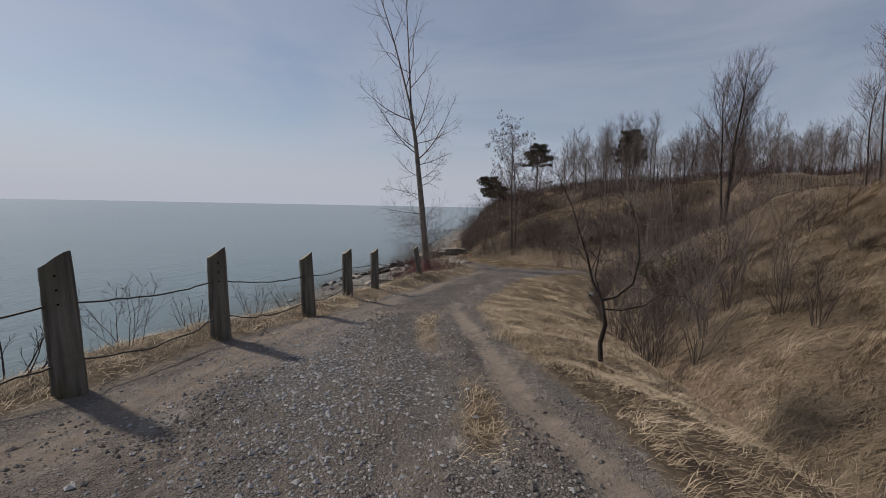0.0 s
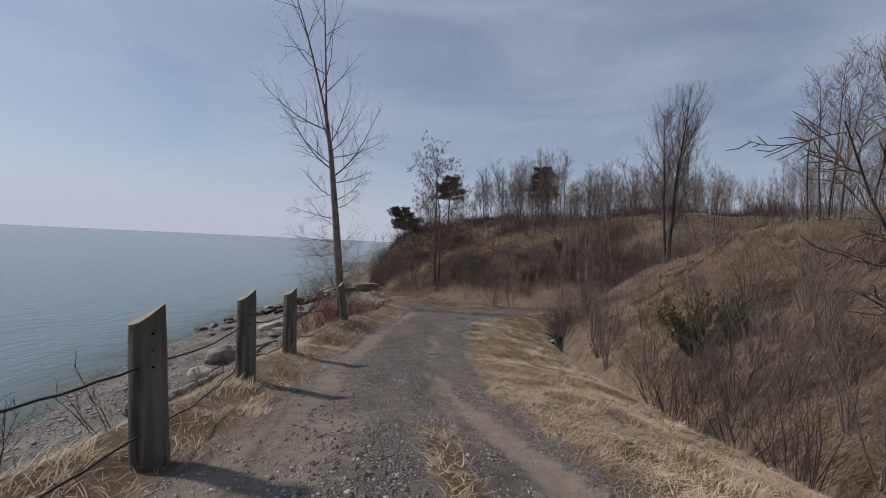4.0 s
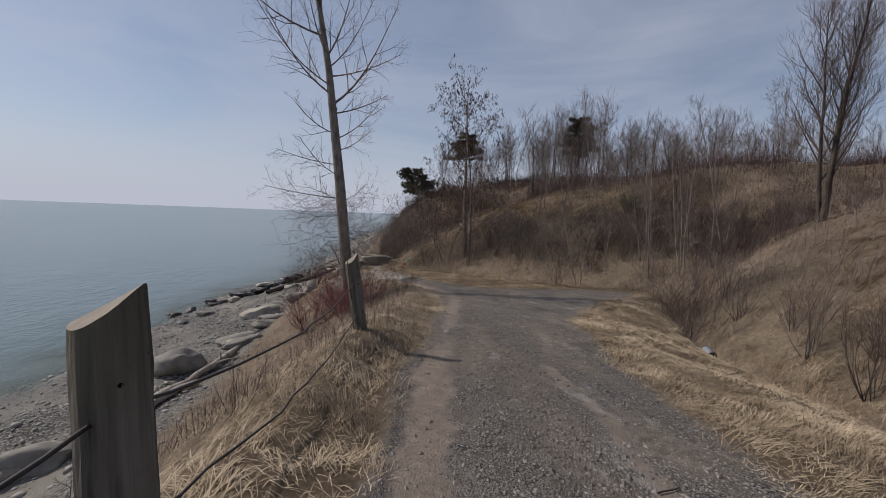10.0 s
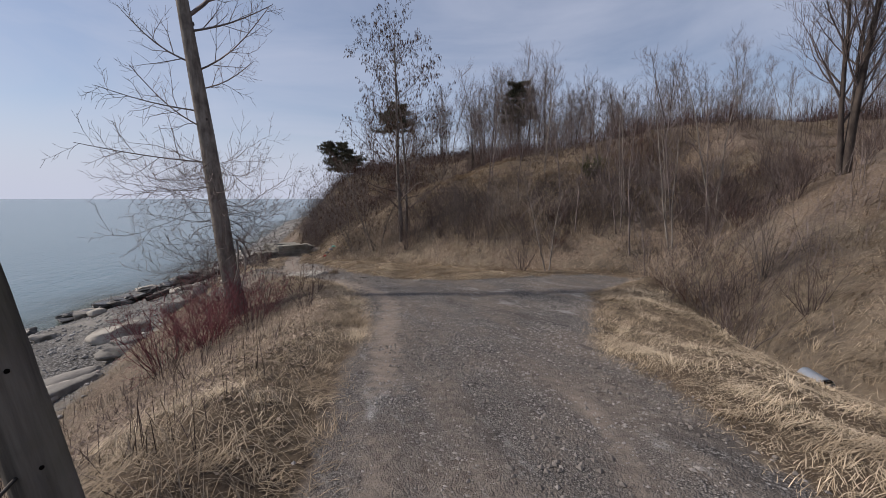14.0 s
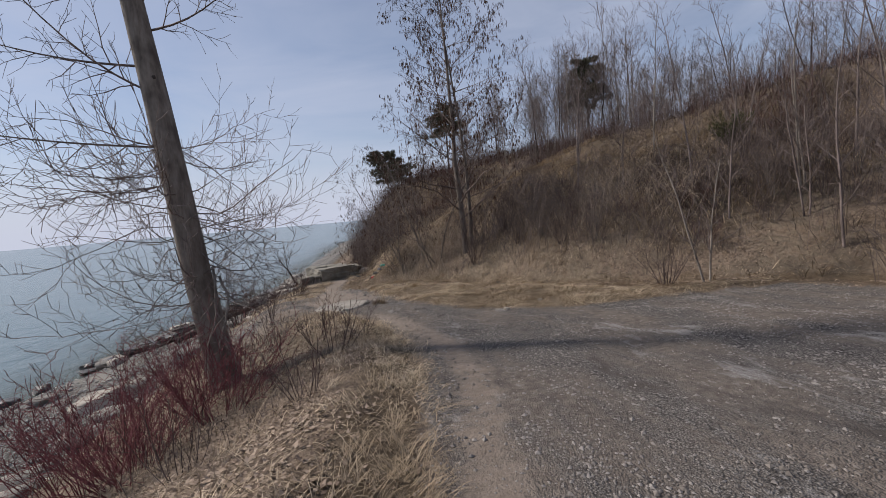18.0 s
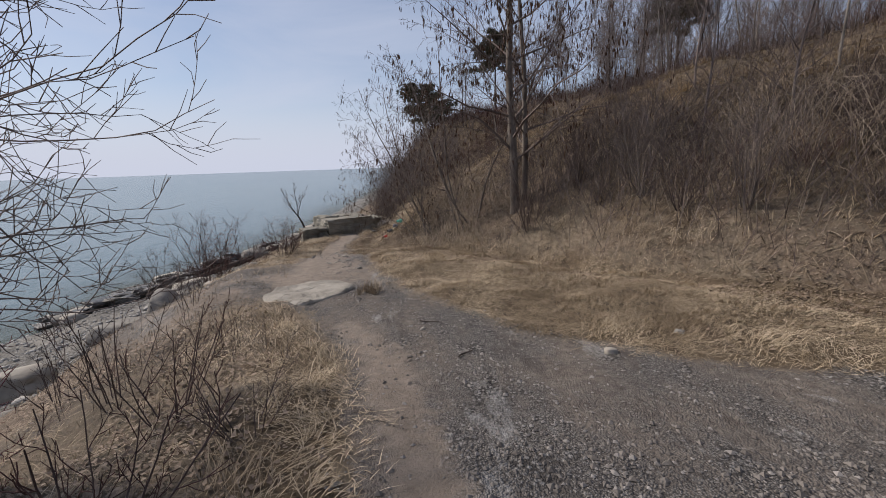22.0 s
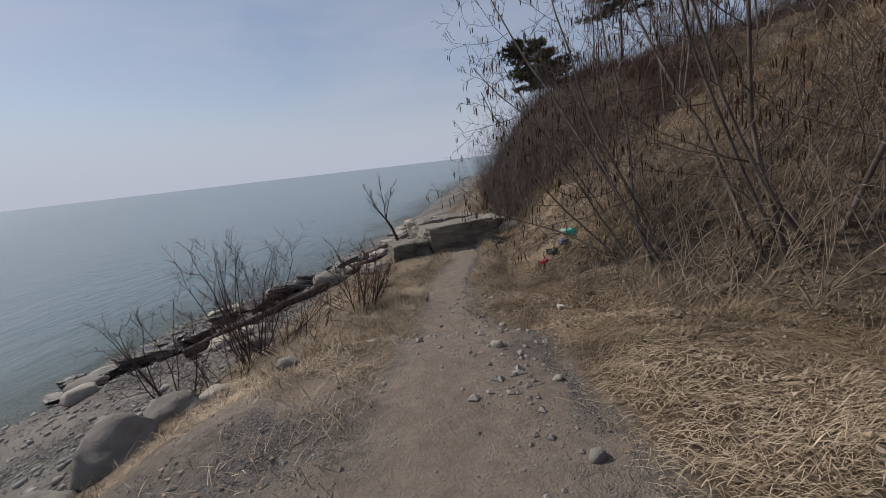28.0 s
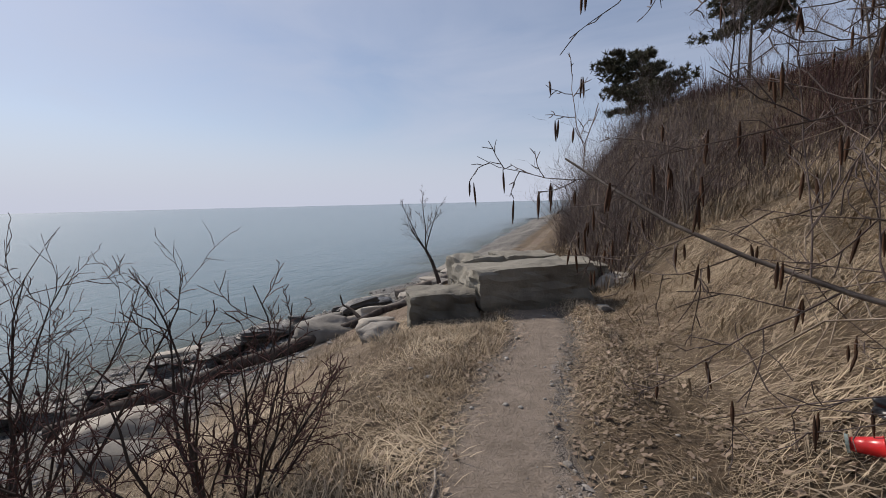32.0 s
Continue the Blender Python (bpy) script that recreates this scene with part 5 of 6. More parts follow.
for i, (x, y, s) in enumerate(((-1.7, 24.1, 1.25), (-.75, 24.15, 1.05), (-1.5, 25.6, 1.1), (-2.5, 24.6, 1.2), (-1.35, 23.2, .9))):
    shrub("red-stemmed dogwood shrub round the foot of the tree", x, y, shrub_meshes(420 + i, 34, 1.25, .006, 1.25, (6, 4), .2, .06, (42, 42)), DOGWOOD, DOGWOOD, "red dogwoods", i * 70, s)
for i, (x, y, s) in enumerate(((.55, 24.75, 1.0), (.2, 26.2, .9), (.35, 23.0, .8), (-.6, 26.9, 1.0), (-.5, 22.3, .7), (.9, 25.7, .7), (-2.0, 22.6, .9), (-2.2, 28.3, 1.0), (-1.2, 29.6, .8))):
    shrub("brown bare shrub with fine upright stems on the bank", x, y, shrub_meshes(430 + i, 9, .95, .006, .8, (4, 3)), TWIG, TWIG_RED if i < 3 else TWIG, "shrubs on the lake bank", i * 50, s)
for i, (x, y, s) in enumerate(((-2.7, 1.3, 1.1), (-3.2, 3.2, 1.0), (-3.0, 5.6, .7), (-2.6, 8.3, .8), (-2.5, 10.6, .7), (-2.4, 12.7, .6), (-2.6, 6.7, .7), (-2.9, 4.3, .9), (-1.9, 14.4, .6), (-1.6, 17.8, .6), (-.9, 19.6, .6))):
    shrub("sparse dark bare stems by the fence", x, y, shrub_meshes(450 + i, 7, 1.0, .010 if i < 3 else .006, .9, (5, 3), .14), BARK_DARK if i < 3 else TWIG, TWIG, "stems along the fence", i * 80, s)

# the little crab-like tree in the ditch: trunk and curved limbs
g = Grower(81, (6, 5), (50, 45), (.4, .45), wob=.16, rise=.04, first=.25, twig_level=1, min_r=.005)
p0 = b3(2.95, 5.4)
g.wood.add(p0 + np.array([(0, 0, 0), (-.02, .02, .35), (.03, 0, .62), (-.03, .02, .95)]), [.038, .031, .029, .026], 8)
fork = p0 + np.array([-.03, .02, .95])
g.counts = (14, 8)
g.limb(fork + np.array([(0, 0, 0), (-.12, .06, .25), (-.2, .1, .6), (-.33, .1, .95), (-.42, .2, 1.3), (-.62, .2, 1.7)]), .021, .005, 0)
g.limb(fork + np.array([(0, 0, 0), (.18, -.02, .06), (.38, -.05, .25), (.45, -.05, .6), (.42, .0, 1.0), (.3, .0, 1.35)]), .022, .005, 0)
g.limb(fork + np.array([(0, 0, -.12), (.3, .1, -.15), (.62, .12, -.08), (.85, .15, .08), (1.2, .1, .06)]), .015, .004, 0)
g.limb(fork + np.array([(0, 0, .0), (-.05, .2, .3), (.05, .3, .8), (.12, .35, 1.3)]), .015, .004, 0)
woody("ditch_tree", "small gnarled bare tree with curved limbs in dry grass", "tree", g, BARK_DARK, TWIG_MID)

BRUSH = []
for i in range(8):
    kind = i % 4
    sp = Spray(500 + i)
    h, spread = (1.6, 1.05, 2.2, .85)[kind], (.55, .9, .4, 1.1)[kind]
    stems = []
    for j in range((13, 16, 9, 18)[kind]):
        a, lean = j * 2.4 + sp.r.normal(0, .3), spread * sp.r.uniform(.15, 1.0)
        stems.append(sp.stem((math.cos(a) * .12 * spread, math.sin(a) * .12 * spread, -.06), (math.cos(a) * lean, math.sin(a) * lean, 1), h * sp.r.uniform(.55, 1.05), (.010, .007, .013, .006)[kind], 4, .14, .05))
    sp.twigs([np.array([q[0], q[1], q[2], q[3], q[4]]) for q in stems], (8, 7, 11, 6)[kind], h * .3, .0026, .5, .3, 2)
    lab = ("tall thin bare brush on the hillside", "rounded brown bare bush on the hillside", "upright bare bush with grey stems", "low reddish-brown bush on the hillside")[kind]
    BRUSH.append(sp.place("bush", lab, "bush", (TWIG, TWIG_GREY, BARK_ALDER, TWIG_RED)[kind], (TWIG, TWIG, TWIG_GREY, TWIG_RED)[kind], at(20 + 2 * i, 50), "hillside brush", "woody_base"))
near_brush = [(4.6, 7.6, 0), (5.0, 8.8, 2), (4.8, 9.9, 0), (5.3, 10.9, 2), (5.6, 9.5, 0), (5.2, 7.2, 2), (6.4, 6.2, 0), (5.8, 11.8, 1), (5.7, 7.9, 2), (6.4, 8.4, 0), (7.1, 8.0, 2), (6.9, 10.0, 0), (5.0, 9.6, 0), (7.6, 12.6, 2), (8.3, 11.8, 0), (8.4, 13.4, 2), (6.2, 14.0, 2), (6.6, 15.0, 0), (9.3, 10.2, 0), (9.9, 12.0, 2), (7.2, 16.4, 2), (8.0, 17.4, 0), (10.4, 9.2, 2), (5.4, 9.0, 2), (6.0, 10.5, 0), (5.1, 8.2, 1), (7.0, 9.2, 2), (6.6, 7.2, 0), (8.7, 8.3, 1), (7.3, 15.4, 0), (7.7, 14.7, 2), (5.9, 8.9, 2), (6.3, 9.8, 2), (5.6, 10.2, 0), (6.9, 12.6, 1), (7.4, 11.4, 0), (9.6, 8.0, 0), (8.9, 6.4, 1), (6.1, 12.2, 2), (7.9, 10.3, 2), (8.6, 21.4, 3), (9.0, 22.3, 3), (9.7, 21.6, 3), (8.0, 20.2, 0), (10.2, 22.6, 2), (10.9, 23.4, 0), (7.2, 19.3, 1), (8.3, 19.0, 0), (9.2, 20.4, 2),
              (6.7, 30.0, 0), (7.3, 29.3, 2), (6.9, 26.15, 0)]
spots = list(near_brush)
tries = 0
while len(spots) < 225 and tries < 9000:
    tries += 1
    u = rng.uniform()
    if u < .24:
        y = rng.uniform(43, 62)
        x = foot_x(y) + rng.uniform(.4, 7)
    elif u < .46:
        y = rng.uniform(26.5, 33)
        x = foot_x(y) + abs(rng.normal(0, 3.0)) + 1.1
    elif u < .74:
        y = rng.uniform(34, 62)
        x = foot_x(y) + rng.uniform(11, 17)
    else:
        y = rng.uniform(21.8, 32)
        x = foot_x(y) + rng.uniform(1.5, 10)
    if min(math.hypot(x - a, y - b) for a, b, _ in spots) < .75 or (open_slope(x, y) > .3 and x < foot_x(y) + 9) or (28 < y < 40 and 4.0 < x - foot_x(y) < 8.5):
        continue
    spots.append((x, y, rng.randint(0, 8)))
for i in range(26):
    y = 42.5 + i * .48
    x = foot_x(y) + rng.uniform(.25, 2.6)
    copy_thing(BRUSH[(0, 2, 6, 4)[i % 4]], at(x, y, rng.uniform(0, 360), rng.uniform(1.05, 1.55)))
for i, (x, y, kk) in enumerate(spots):
    copy_thing(BRUSH[kk if i >= len(near_brush) else kk + 4 * (i % 2)], at(x, y, rng.uniform(0, 360), rng.uniform(.7, 1.15) * (.95 if i < len(near_brush) else 1)))


def juniper(x, y, h, seed, label):
    rng = np.random.RandomState(seed)
    ob = thing("juniper_bush", label, "bush", at(x, y))
    tb = Tubes()
    v, fc, q = [], [], 0
    for i in range(26):
        a, ln = i * 2.4, h * rng.uniform(.45, 1.05)
        d = unit(np.array([math.cos(a) * .45, math.sin(a) * .45, rng.uniform(.6, 1.5)]))
        tb.add(np.stack([d * 0, d * ln * .5, d * ln]), [.014, .009, .004], 4)
        for _ in range(60):
            c = d * ln * rng.uniform(.2, 1.03) + rng.normal(0, .05, 3)
            for _ in range(3):
                n = unit(d + rng.normal(0, .6, 3)) * rng.uniform(.05, .10)
                w = unit(cross(n, rng.normal(0, 1, 3))) * .010
                v += [c - w, c + w, c + n]
                fc.append((q, q + 1, q + 2))
                q += 3
    part("woody_base", tb.mesh("woody_base", BARK_DARK), ob)
    tagged(part("foliage", mesh_from("foliage", np.array(v), np.array(fc), JUNIPER), ob), kind="stuff")


juniper(6.5, 11.5, 1.5, 5, "green and brown juniper bush on the slope")
juniper(7.1, 11.0, .9, 6, "low juniper bush turning brown")
# This one is added in place of a dark overhung hollow.
juniper(12.4, 30.0, 1.1, 7, "dark green low conifer standing in for a dark hillside hollow")

# arching dry canes under the alders
rng = np.random.RandomState(15)
for i, (x, y, n, s) in enumerate(((4.3, 33.9, 70, 1.1), (5.4, 32.3, 70, 1.1), (6.3, 31.0, 60, 1.0), (3.5, 35.0, 70, 1.0), (2.9, 35.6, 60, .9), (3.4, 36.6, 55, 1.0), (7.3, 30.4, 50, .9), (4.9, 34.9, 60, 1.1), (6.1, 33.2, 60, 1.1), (2.6, 36.9, 40, .8), (3.1, 34.3, 50, .9), (7.9, 29.4, 60, 1.2), (8.6, 30.3, 60, 1.3), (7.0, 31.8, 70, 1.3), (8.0, 32.4, 60, 1.3), (9.3, 29.0, 60, 1.3), (10.3, 28.4, 60, 1.3), (6.9, 33.8, 60, 1.2), (5.8, 35.2, 60, 1.2), (9.6, 31.4, 60, 1.3), (11.4, 28.3, 60, 1.3), (9.5, 22.4, 50, 1.0), (8.7, 20.9, 50, .9), (10.4, 24.0, 50, 1.0))):
    tb, fine = Tubes(), Tubes()
    for j in range(n if x < 4.5 else int(n * 1.7)):
        a = rng.uniform(0, 6.28)
        o = np.array([rng.normal(0, .5), rng.normal(0, .5), 0])
        o[2] = gz(x + o[0], y + o[1]) - gz(x, y) - .03
        ln, hh = rng.uniform(.5, 1.4) * s, rng.uniform(.45, 1.15) * s
        f = np.linspace(0, 1, 6)[:, None]
        end = np.array([math.cos(a) * ln, math.sin(a) * ln, 0])
        p = o + f * end + np.array([0, 0, 1]) * (hh * np.sin(f * 2.4)) + rng.normal(0, .02, (6, 3))
        tb.add(p, np.linspace(.0055, .0025, 6), 3)
    ob = thing("bramble_thicket", "tangle of arching dry brown canes under the alders", "bush", pose(x, y, gz(x, y)), "bramble thickets")
    tagged(part("cane_tangle", tb.mesh("cane_tangle", CANE if i % 3 == 0 or x < 4.0 else TWIG_MID), ob), kind="stuff")

# ---- litter ----
def crumpled(name, seed, sx, sy, sz, mat, rough=.35):
    bm = bmesh.new()
    bmesh.ops.create_icosphere(bm, subdivisions=4, radius=1)
    off = Vector((seed * 5.1, 0, 0))
    for v in bm.verts:
        kx = noise.noise(v.co * 1.7 + off) + .6 * abs(noise.noise(v.co * 4.3 + off)) + .3 * noise.noise(v.co * 9 + off)
        p = v.co * (1 + rough * kx)
        v.co = Vector((p.x * sx, p.y * sy, max(p.z, -.5) * sz))
    return from_bm(name, bm, mat, True)


lx, ly = 1.87, 36.45
thing("plastic_bag", "crumpled teal plastic bag caught in dry grass", "litter", pose(lx + .12, ly + .05, gz(lx + .12, ly + .05) + .1, 10, 5, 30), "litter in the grass", crumpled("plastic_bag", 2, .105, .07, .055, TEAL_PLASTIC))
thing("rubbish_bag", "crumpled grey plastic bag lying in dead leaves", "litter", pose(lx - .02, ly - .08, gz(lx, ly) + .08, 0, 0, 60), "litter in the grass", crumpled("rubbish_bag", 3, .09, .075, .06, GREY_BAG, .5))
thing("rubbish_bag", "torn black plastic bag under dry grass", "litter", pose(lx - .18, ly + .04, gz(lx - .18, ly) + .07, 0, 0, 10), "litter in the grass", crumpled("rubbish_bag", 4, .10, .08, .06, BLACK_BAG, .5))
thing("plastic_bottle", "flattened clear plastic bottle in the grass", "litter", pose(lx + .05, ly + .35, gz(lx + .05, ly + .35) + .10, 0, 0, 100), "litter in the grass", crumpled("plastic_bottle", 6, .1, .045, .045, CLEAR_PLASTIC, .15))
cup = thing("plastic_cup", "bright red plastic cup lying on its side", "litter", pose(lx - .35, ly - .02, gz(lx - .35, ly - .02) + .05, 78, 0, 60), "litter in the grass")
bm = bmesh.new()
rows = [[bm.verts.new((r * math.cos(a * .314), r * math.sin(a * .314), z)) for a in range(20)] for r, z in ((.03, -.055), (.038, .0), (.046, .055), (.049, .057), (.049, .062), (.043, .06), (.035, .0), (.028, -.05))]
for lo, hi in zip(rows, rows[1:]):
    for j in range(20):
        bm.faces.new((lo[j], lo[(j + 1) % 20], hi[(j + 1) % 20], hi[j]))
bm.faces.new(rows[0][::-1]), bm.faces.new(rows[-1])
part("cup_body", from_bm("cup_body", bm, RED_PLASTIC, True), cup)
bm = bmesh.new()
bmesh.ops.create_cone(bm, cap_ends=True, segments=20, radius1=.043, radius2=.041, depth=.012, matrix=Matrix.Translation((0, 0, -.063)))
part("cup_foot", from_bm("cup_foot", bm, CLEAR_PLASTIC), cup, "pale greenish foot")
box = thing("paper_carton", "small crushed pale paper carton in dry grass", "litter", pose(1.46, 34.72, gz(1.46, 34.72) + .03, 8, 12, 25), "litter in the grass", rock_mesh("paper_carton", 9, .04, .028, .02, WHITE_CUP, .08, .95, 2))
for i, (x, y) in enumerate(((4.9, 9.4), (5.05, 9.6))):
    thing("paper_scrap", "scrap of pale paper lying in the ditch", "litter", pose(x, y, gz(x, y) + .03, 10, 20, i * 60), "paper scraps", crumpled("paper_scrap", 7 + i, .07, .05, .02, WHITE_CUP, .4))

# ---- loose stones and sticks along the walk ----
for i, (x, y, s) in enumerate(((3.72, 26.6, .06), (1.1, 31.65, .06), (1.05, 32.6, .045), (4.5, 26.8, .05), (.62, 33.3, .06), (.66, 33.9, .055), (.72, 34.5, .05), (.25, 36.6, .035), (.62, 35.4, .045), (.5, 35.9, .04), (2.1, 27.6, .03), (.35, 38.2, .04), (.95, 34.1, .05), (-.55, 34.1, .09), (-.75, 34.0, .07))):
    thing("loose_stone", "pale loose stone lying on the path", "stone", pose(x, y, gz(x, y) + s * .2, 0, 0, i * 40), "loose stones on the path", rock_mesh("loose_stone", 140 + i, s, s * .75, s * .5, ROCK_PALE if i % 2 == 0 else ROCK, .15, .3, 1))
for i, (x, y, a, ln) in enumerate(((-.42, 36.05, 1.75, .65), (2.45, 26.85, .9, .2), (1.2, 12.4, .3, .16), (2.2, 27.8, -.4, .22), (3.0, 24.0, .2, .22))):
    tb = Tubes()
    f = np.linspace(-.5, .5, 6)
    px, py = x + np.cos(a) * f * ln + .03 * np.sin(f * 5), y + np.sin(a) * f * ln
    tb.add(np.stack([px, py, ground(px, py) + .014], -1), np.linspace(.013, .007, 6) * (1 if i == 0 else .6), 6)
    thing("stick", "pale curved stick lying on the trail" if i in (0, 4) else "short dark stick on the gravel", "stick", data=tb.mesh("stick", DRIFT if i in (0, 4) else BARK_DARK), group="sticks on the path")

# ---- gravel, pebbles, leaves and dry grass ----
rng = np.random.RandomState(21)


def keep_by(x, y, weight, rng):
    w = np.clip(weight, 0, 1)
    k = rng.uniform(0, 1, len(x)) < w
    return x[k], y[k]


x, y = scatter(260000, -2.8, 9.5, -1, 35, rng)
m = masks(x, y)
patch = .22 + .78 * step(0, .5, vnoise(x * 1.6, y * .6, .9, 51) + .4 * vnoise(x, y, .35, 52))
patch = np.maximum(patch, .95 * np.exp(-((x - .1) / .9) ** 2) * step(9, 5, y))
x, y = keep_by(x, y, m[0] * np.clip(1 - .85 * m[4], 0, 1) * patch * (1 - .8 * step(31.5, 33.5, y)), rng)
stones("path_gravel", "loose grey crushed gravel on the path", x, y, rng.gamma(3, .0028, len(x)).clip(.004, .024), rng, GRAVEL)
x, y = scatter(26000, -1.9, 1.7, -.2, 8, rng)
m = masks(x, y)
bed = np.clip(1.4 * np.exp(-((x - .3 + .16 * y) / .95) ** 2) * step(8, 5.5, y) * (.35 + .65 * step(-.45, .1, vnoise(x, y * .7, .9, 59))), 0, 1)
x, y = keep_by(x, y, m[0] * np.clip(1 - .6 * m[4], 0, 1) * bed, rng)
stones("path_gravel", "bed of pale crushed limestone gravel on the path", x, y, rng.gamma(3, .0036, len(x)).clip(.005, .028), rng, GRAVEL_PALE)
x, y = scatter(80000, -1.6, 6.5, 9, 25, rng)
m = masks(x, y)
late = step(.28, .5, vnoise(x * 1.1, y * .8, 1.3, 57) + .3 * vnoise(x, y, .4, 58)) * step(9, 13, y)
x, y = keep_by(x, y, m[0] * np.clip(1 - m[4], 0, 1) * .7 * late, rng)
stones("path_gravel", "fine grey crushed gravel scattered on the path", x, y, rng.gamma(3, .0026, len(x)).clip(.004, .018), rng, GRAVEL)
x, y = scatter(190000, -2.8, 9.5, -1, 32, rng)
m = masks(x, y)
drift = np.exp(-((x - left_x(y) - .45 * (right_x(y) - left_x(y))) / .5) ** 2) * step(4, 7, y) * step(20, 15, y) * step(-.7, -.1, vnoise(x, y, 1.2, 55))
x, y = keep_by(x, y, m[0] * np.clip(1 - .8 * m[4], 0, 1) * step(31, 29, y) * np.maximum(step(.28, .55, vnoise(x * 1.3, y * .7, .8, 53) + .35 * vnoise(x, y, .3, 54)), drift), rng)
stones("path_gravel", "coarse dark gravel in loose drifts on the path", x, y, rng.gamma(3.5, .0034, len(x)).clip(.006, .028), rng, GRAVEL_DARK, .65)
x, y = scatter(30000, -12.5, -2.5, 12, 52, rng)
m = masks(x, y)
x, y = keep_by(x, y, m[2] * 1.2, rng)
size = rng.gamma(2.0, .012, len(x)).clip(.012, .12)
stones("beach_pebbles", "grey and brown pebbles on the beach", x[size < .05], y[size < .05], size[size < .05], rng, PEBBLE, .55, "octa", "pebbles")
stones("beach_cobbles", "rounded grey cobbles on the beach", x[size >= .05], y[size >= .05], size[size >= .05], rng, PEBBLE, .55, "ico", "pebbles")
x, y = scatter(1900, -.9, 1.9, 31.2, 36.5, rng)
x, y = keep_by(x, y, np.exp(-((x - .72 + .12 * (y - 33)) / .26) ** 2) * step(31, 32.6, y) + .9 * np.exp(-((y - 33.8 + .2 * x) / .35) ** 2) * step(-.9, -.4, x) * step(1.3, .9, x), rng)
stones("trail_rubble", "grey angular stones washed across the trail", x, y, rng.gamma(2.4, .0075, len(x)).clip(.008, .06), rng, GRAVEL, .55, "octa", "stones")
x, y = scatter(1500, -1.2, 1.6, 32.5, 41, rng)
m = masks(x, y)
x, y = keep_by(x, y, np.clip(m[0] - m[4] * .7, 0, 1) * .9 + .03, rng)
stones("trail_pebbles", "small pebbles along the trail edge", x, y, rng.gamma(2.5, .0055, len(x)).clip(.006, .035), rng, PEBBLE, .55, "ico", "pebbles")


def straw_field(name, label, n, box, weight, length, lift, width, mat, heading=None, spread=3.2, category="grass"):
    x, y = scatter(n, *box, rng)
    x, y = keep_by(x, y, weight(x, y, masks(x, y)), rng)
    return blades(name, label, x, y, rng, length, lift, width, mat, heading, spread, category)


def clump_field(name, label, n, k, box, weight, length, lift, width, mat, heading=0.0, spread=.9, size=.07):
    """Dry grass in tussocks: k blades combed one way from each of many centres."""
    x, y = scatter(n, *box, rng)
    x, y = keep_by(x, y, weight(x, y, masks(x, y)), rng)
    c = len(x)
    h = np.repeat(heading + rng.uniform(-spread, spread, c), k)
    big = np.repeat(rng.uniform(.55, 1.35, c), k)
    x, y = np.repeat(x, k) + rng.normal(0, size, c * k) * big, np.repeat(y, k) + rng.normal(0, size, c * k) * big
    return blades(name, label, x, y, rng, length * big, lift, width, mat, h, .35)


def near(x, y, m):
    return np.clip(m[1] * 1.15 - .1, 0, 1) * (.55 + .45 * step(-.4, .3, vnoise(x, y, .7, 61)))


straw_field("verge_grass", "matted dry straw-coloured grass along the verge", 110000, (1.0, 8.5, -1, 26), near, .15, .30, .0024, STRAW, -.6, 1.9)
straw_field("verge_grass", "matted dry straw-coloured grass at the lake edge", 80000, (-3.6, 2.0, -1, 29), near, .15, .34, .0024, STRAW, 1.2, 2.2)
straw_field("slope_grass", "pale matted grass at the foot of the hill", 100000, (-.9, 9.5, 25.5, 41), near, .14, .26, .0021, STRAW, -1.9, 1.9)
straw_field("verge_grass", "fine matted straw near the gravel edge", 90000, (1.1, 4.2, 4, 21), near, .11, .45, .0017, STRAW, -.6, 2.4)
straw_field("slope_grass", "fine pale straw beside the trail", 90000, (1.2, 6.2, 25.6, 34), near, .12, .45, .0017, STRAW, -1.9, 2.6)
straw_field("bank_grass", "dull dry grass on the lake bank", 70000, (-5, 1.2, 13, 42), lambda x, y, m: (1 - m[0]) * (1 - m[2]) * (.25 + .5 * step(-.2, .4, vnoise(x, y, 1.1, 62))), .22, .5, .0024, STRAW_DULL)


def on_slope(x, y, lo=0., hi=.6):
    return step(lo, hi, x - foot_x(y))


straw_field("hill_grass", "dull combed dry grass over the hillside", 130000, (4.3, 17, 0, 26), lambda x, y, m: on_slope(x, y) * (.35 + .65 * step(-.3, .3, vnoise(x, y, .8, 63))) * step(18, 13, x), .22, .48, .003, STRAW_DULL, -2.6, 1.4)
straw_field("hill_grass", "pale combed dry grass in bands over the hillside", 65000, (4.3, 17, 0, 26), lambda x, y, m: on_slope(x, y) * step(-.25, .35, vnoise(x * .6, y, 1.1, 68)) * step(18, 13, x), .22, .42, .0026, STRAW, -2.6, 1.4)
straw_field("hill_grass", "dull dry grass over the far hillside", 80000, (.5, 22, 25, 62), lambda x, y, m: on_slope(x, y) * (.35 + .6 * step(-.3, .3, vnoise(x, y, 2.0, 64))), .36, .5, .007, STRAW_DULL, -2.6, 1.4)
straw_field("hill_grass", "pale dry grass along the open crest", 95000, (1, 20, 26, 60), lambda x, y, m: on_slope(x, y, 1.0, 3) * step(-.25, .3, vnoise(x * .7, y, 2.6, 69)) * step(14, 11, x - foot_x(y)), .4, .7, .0065, STRAW, -2.6, 1.2)
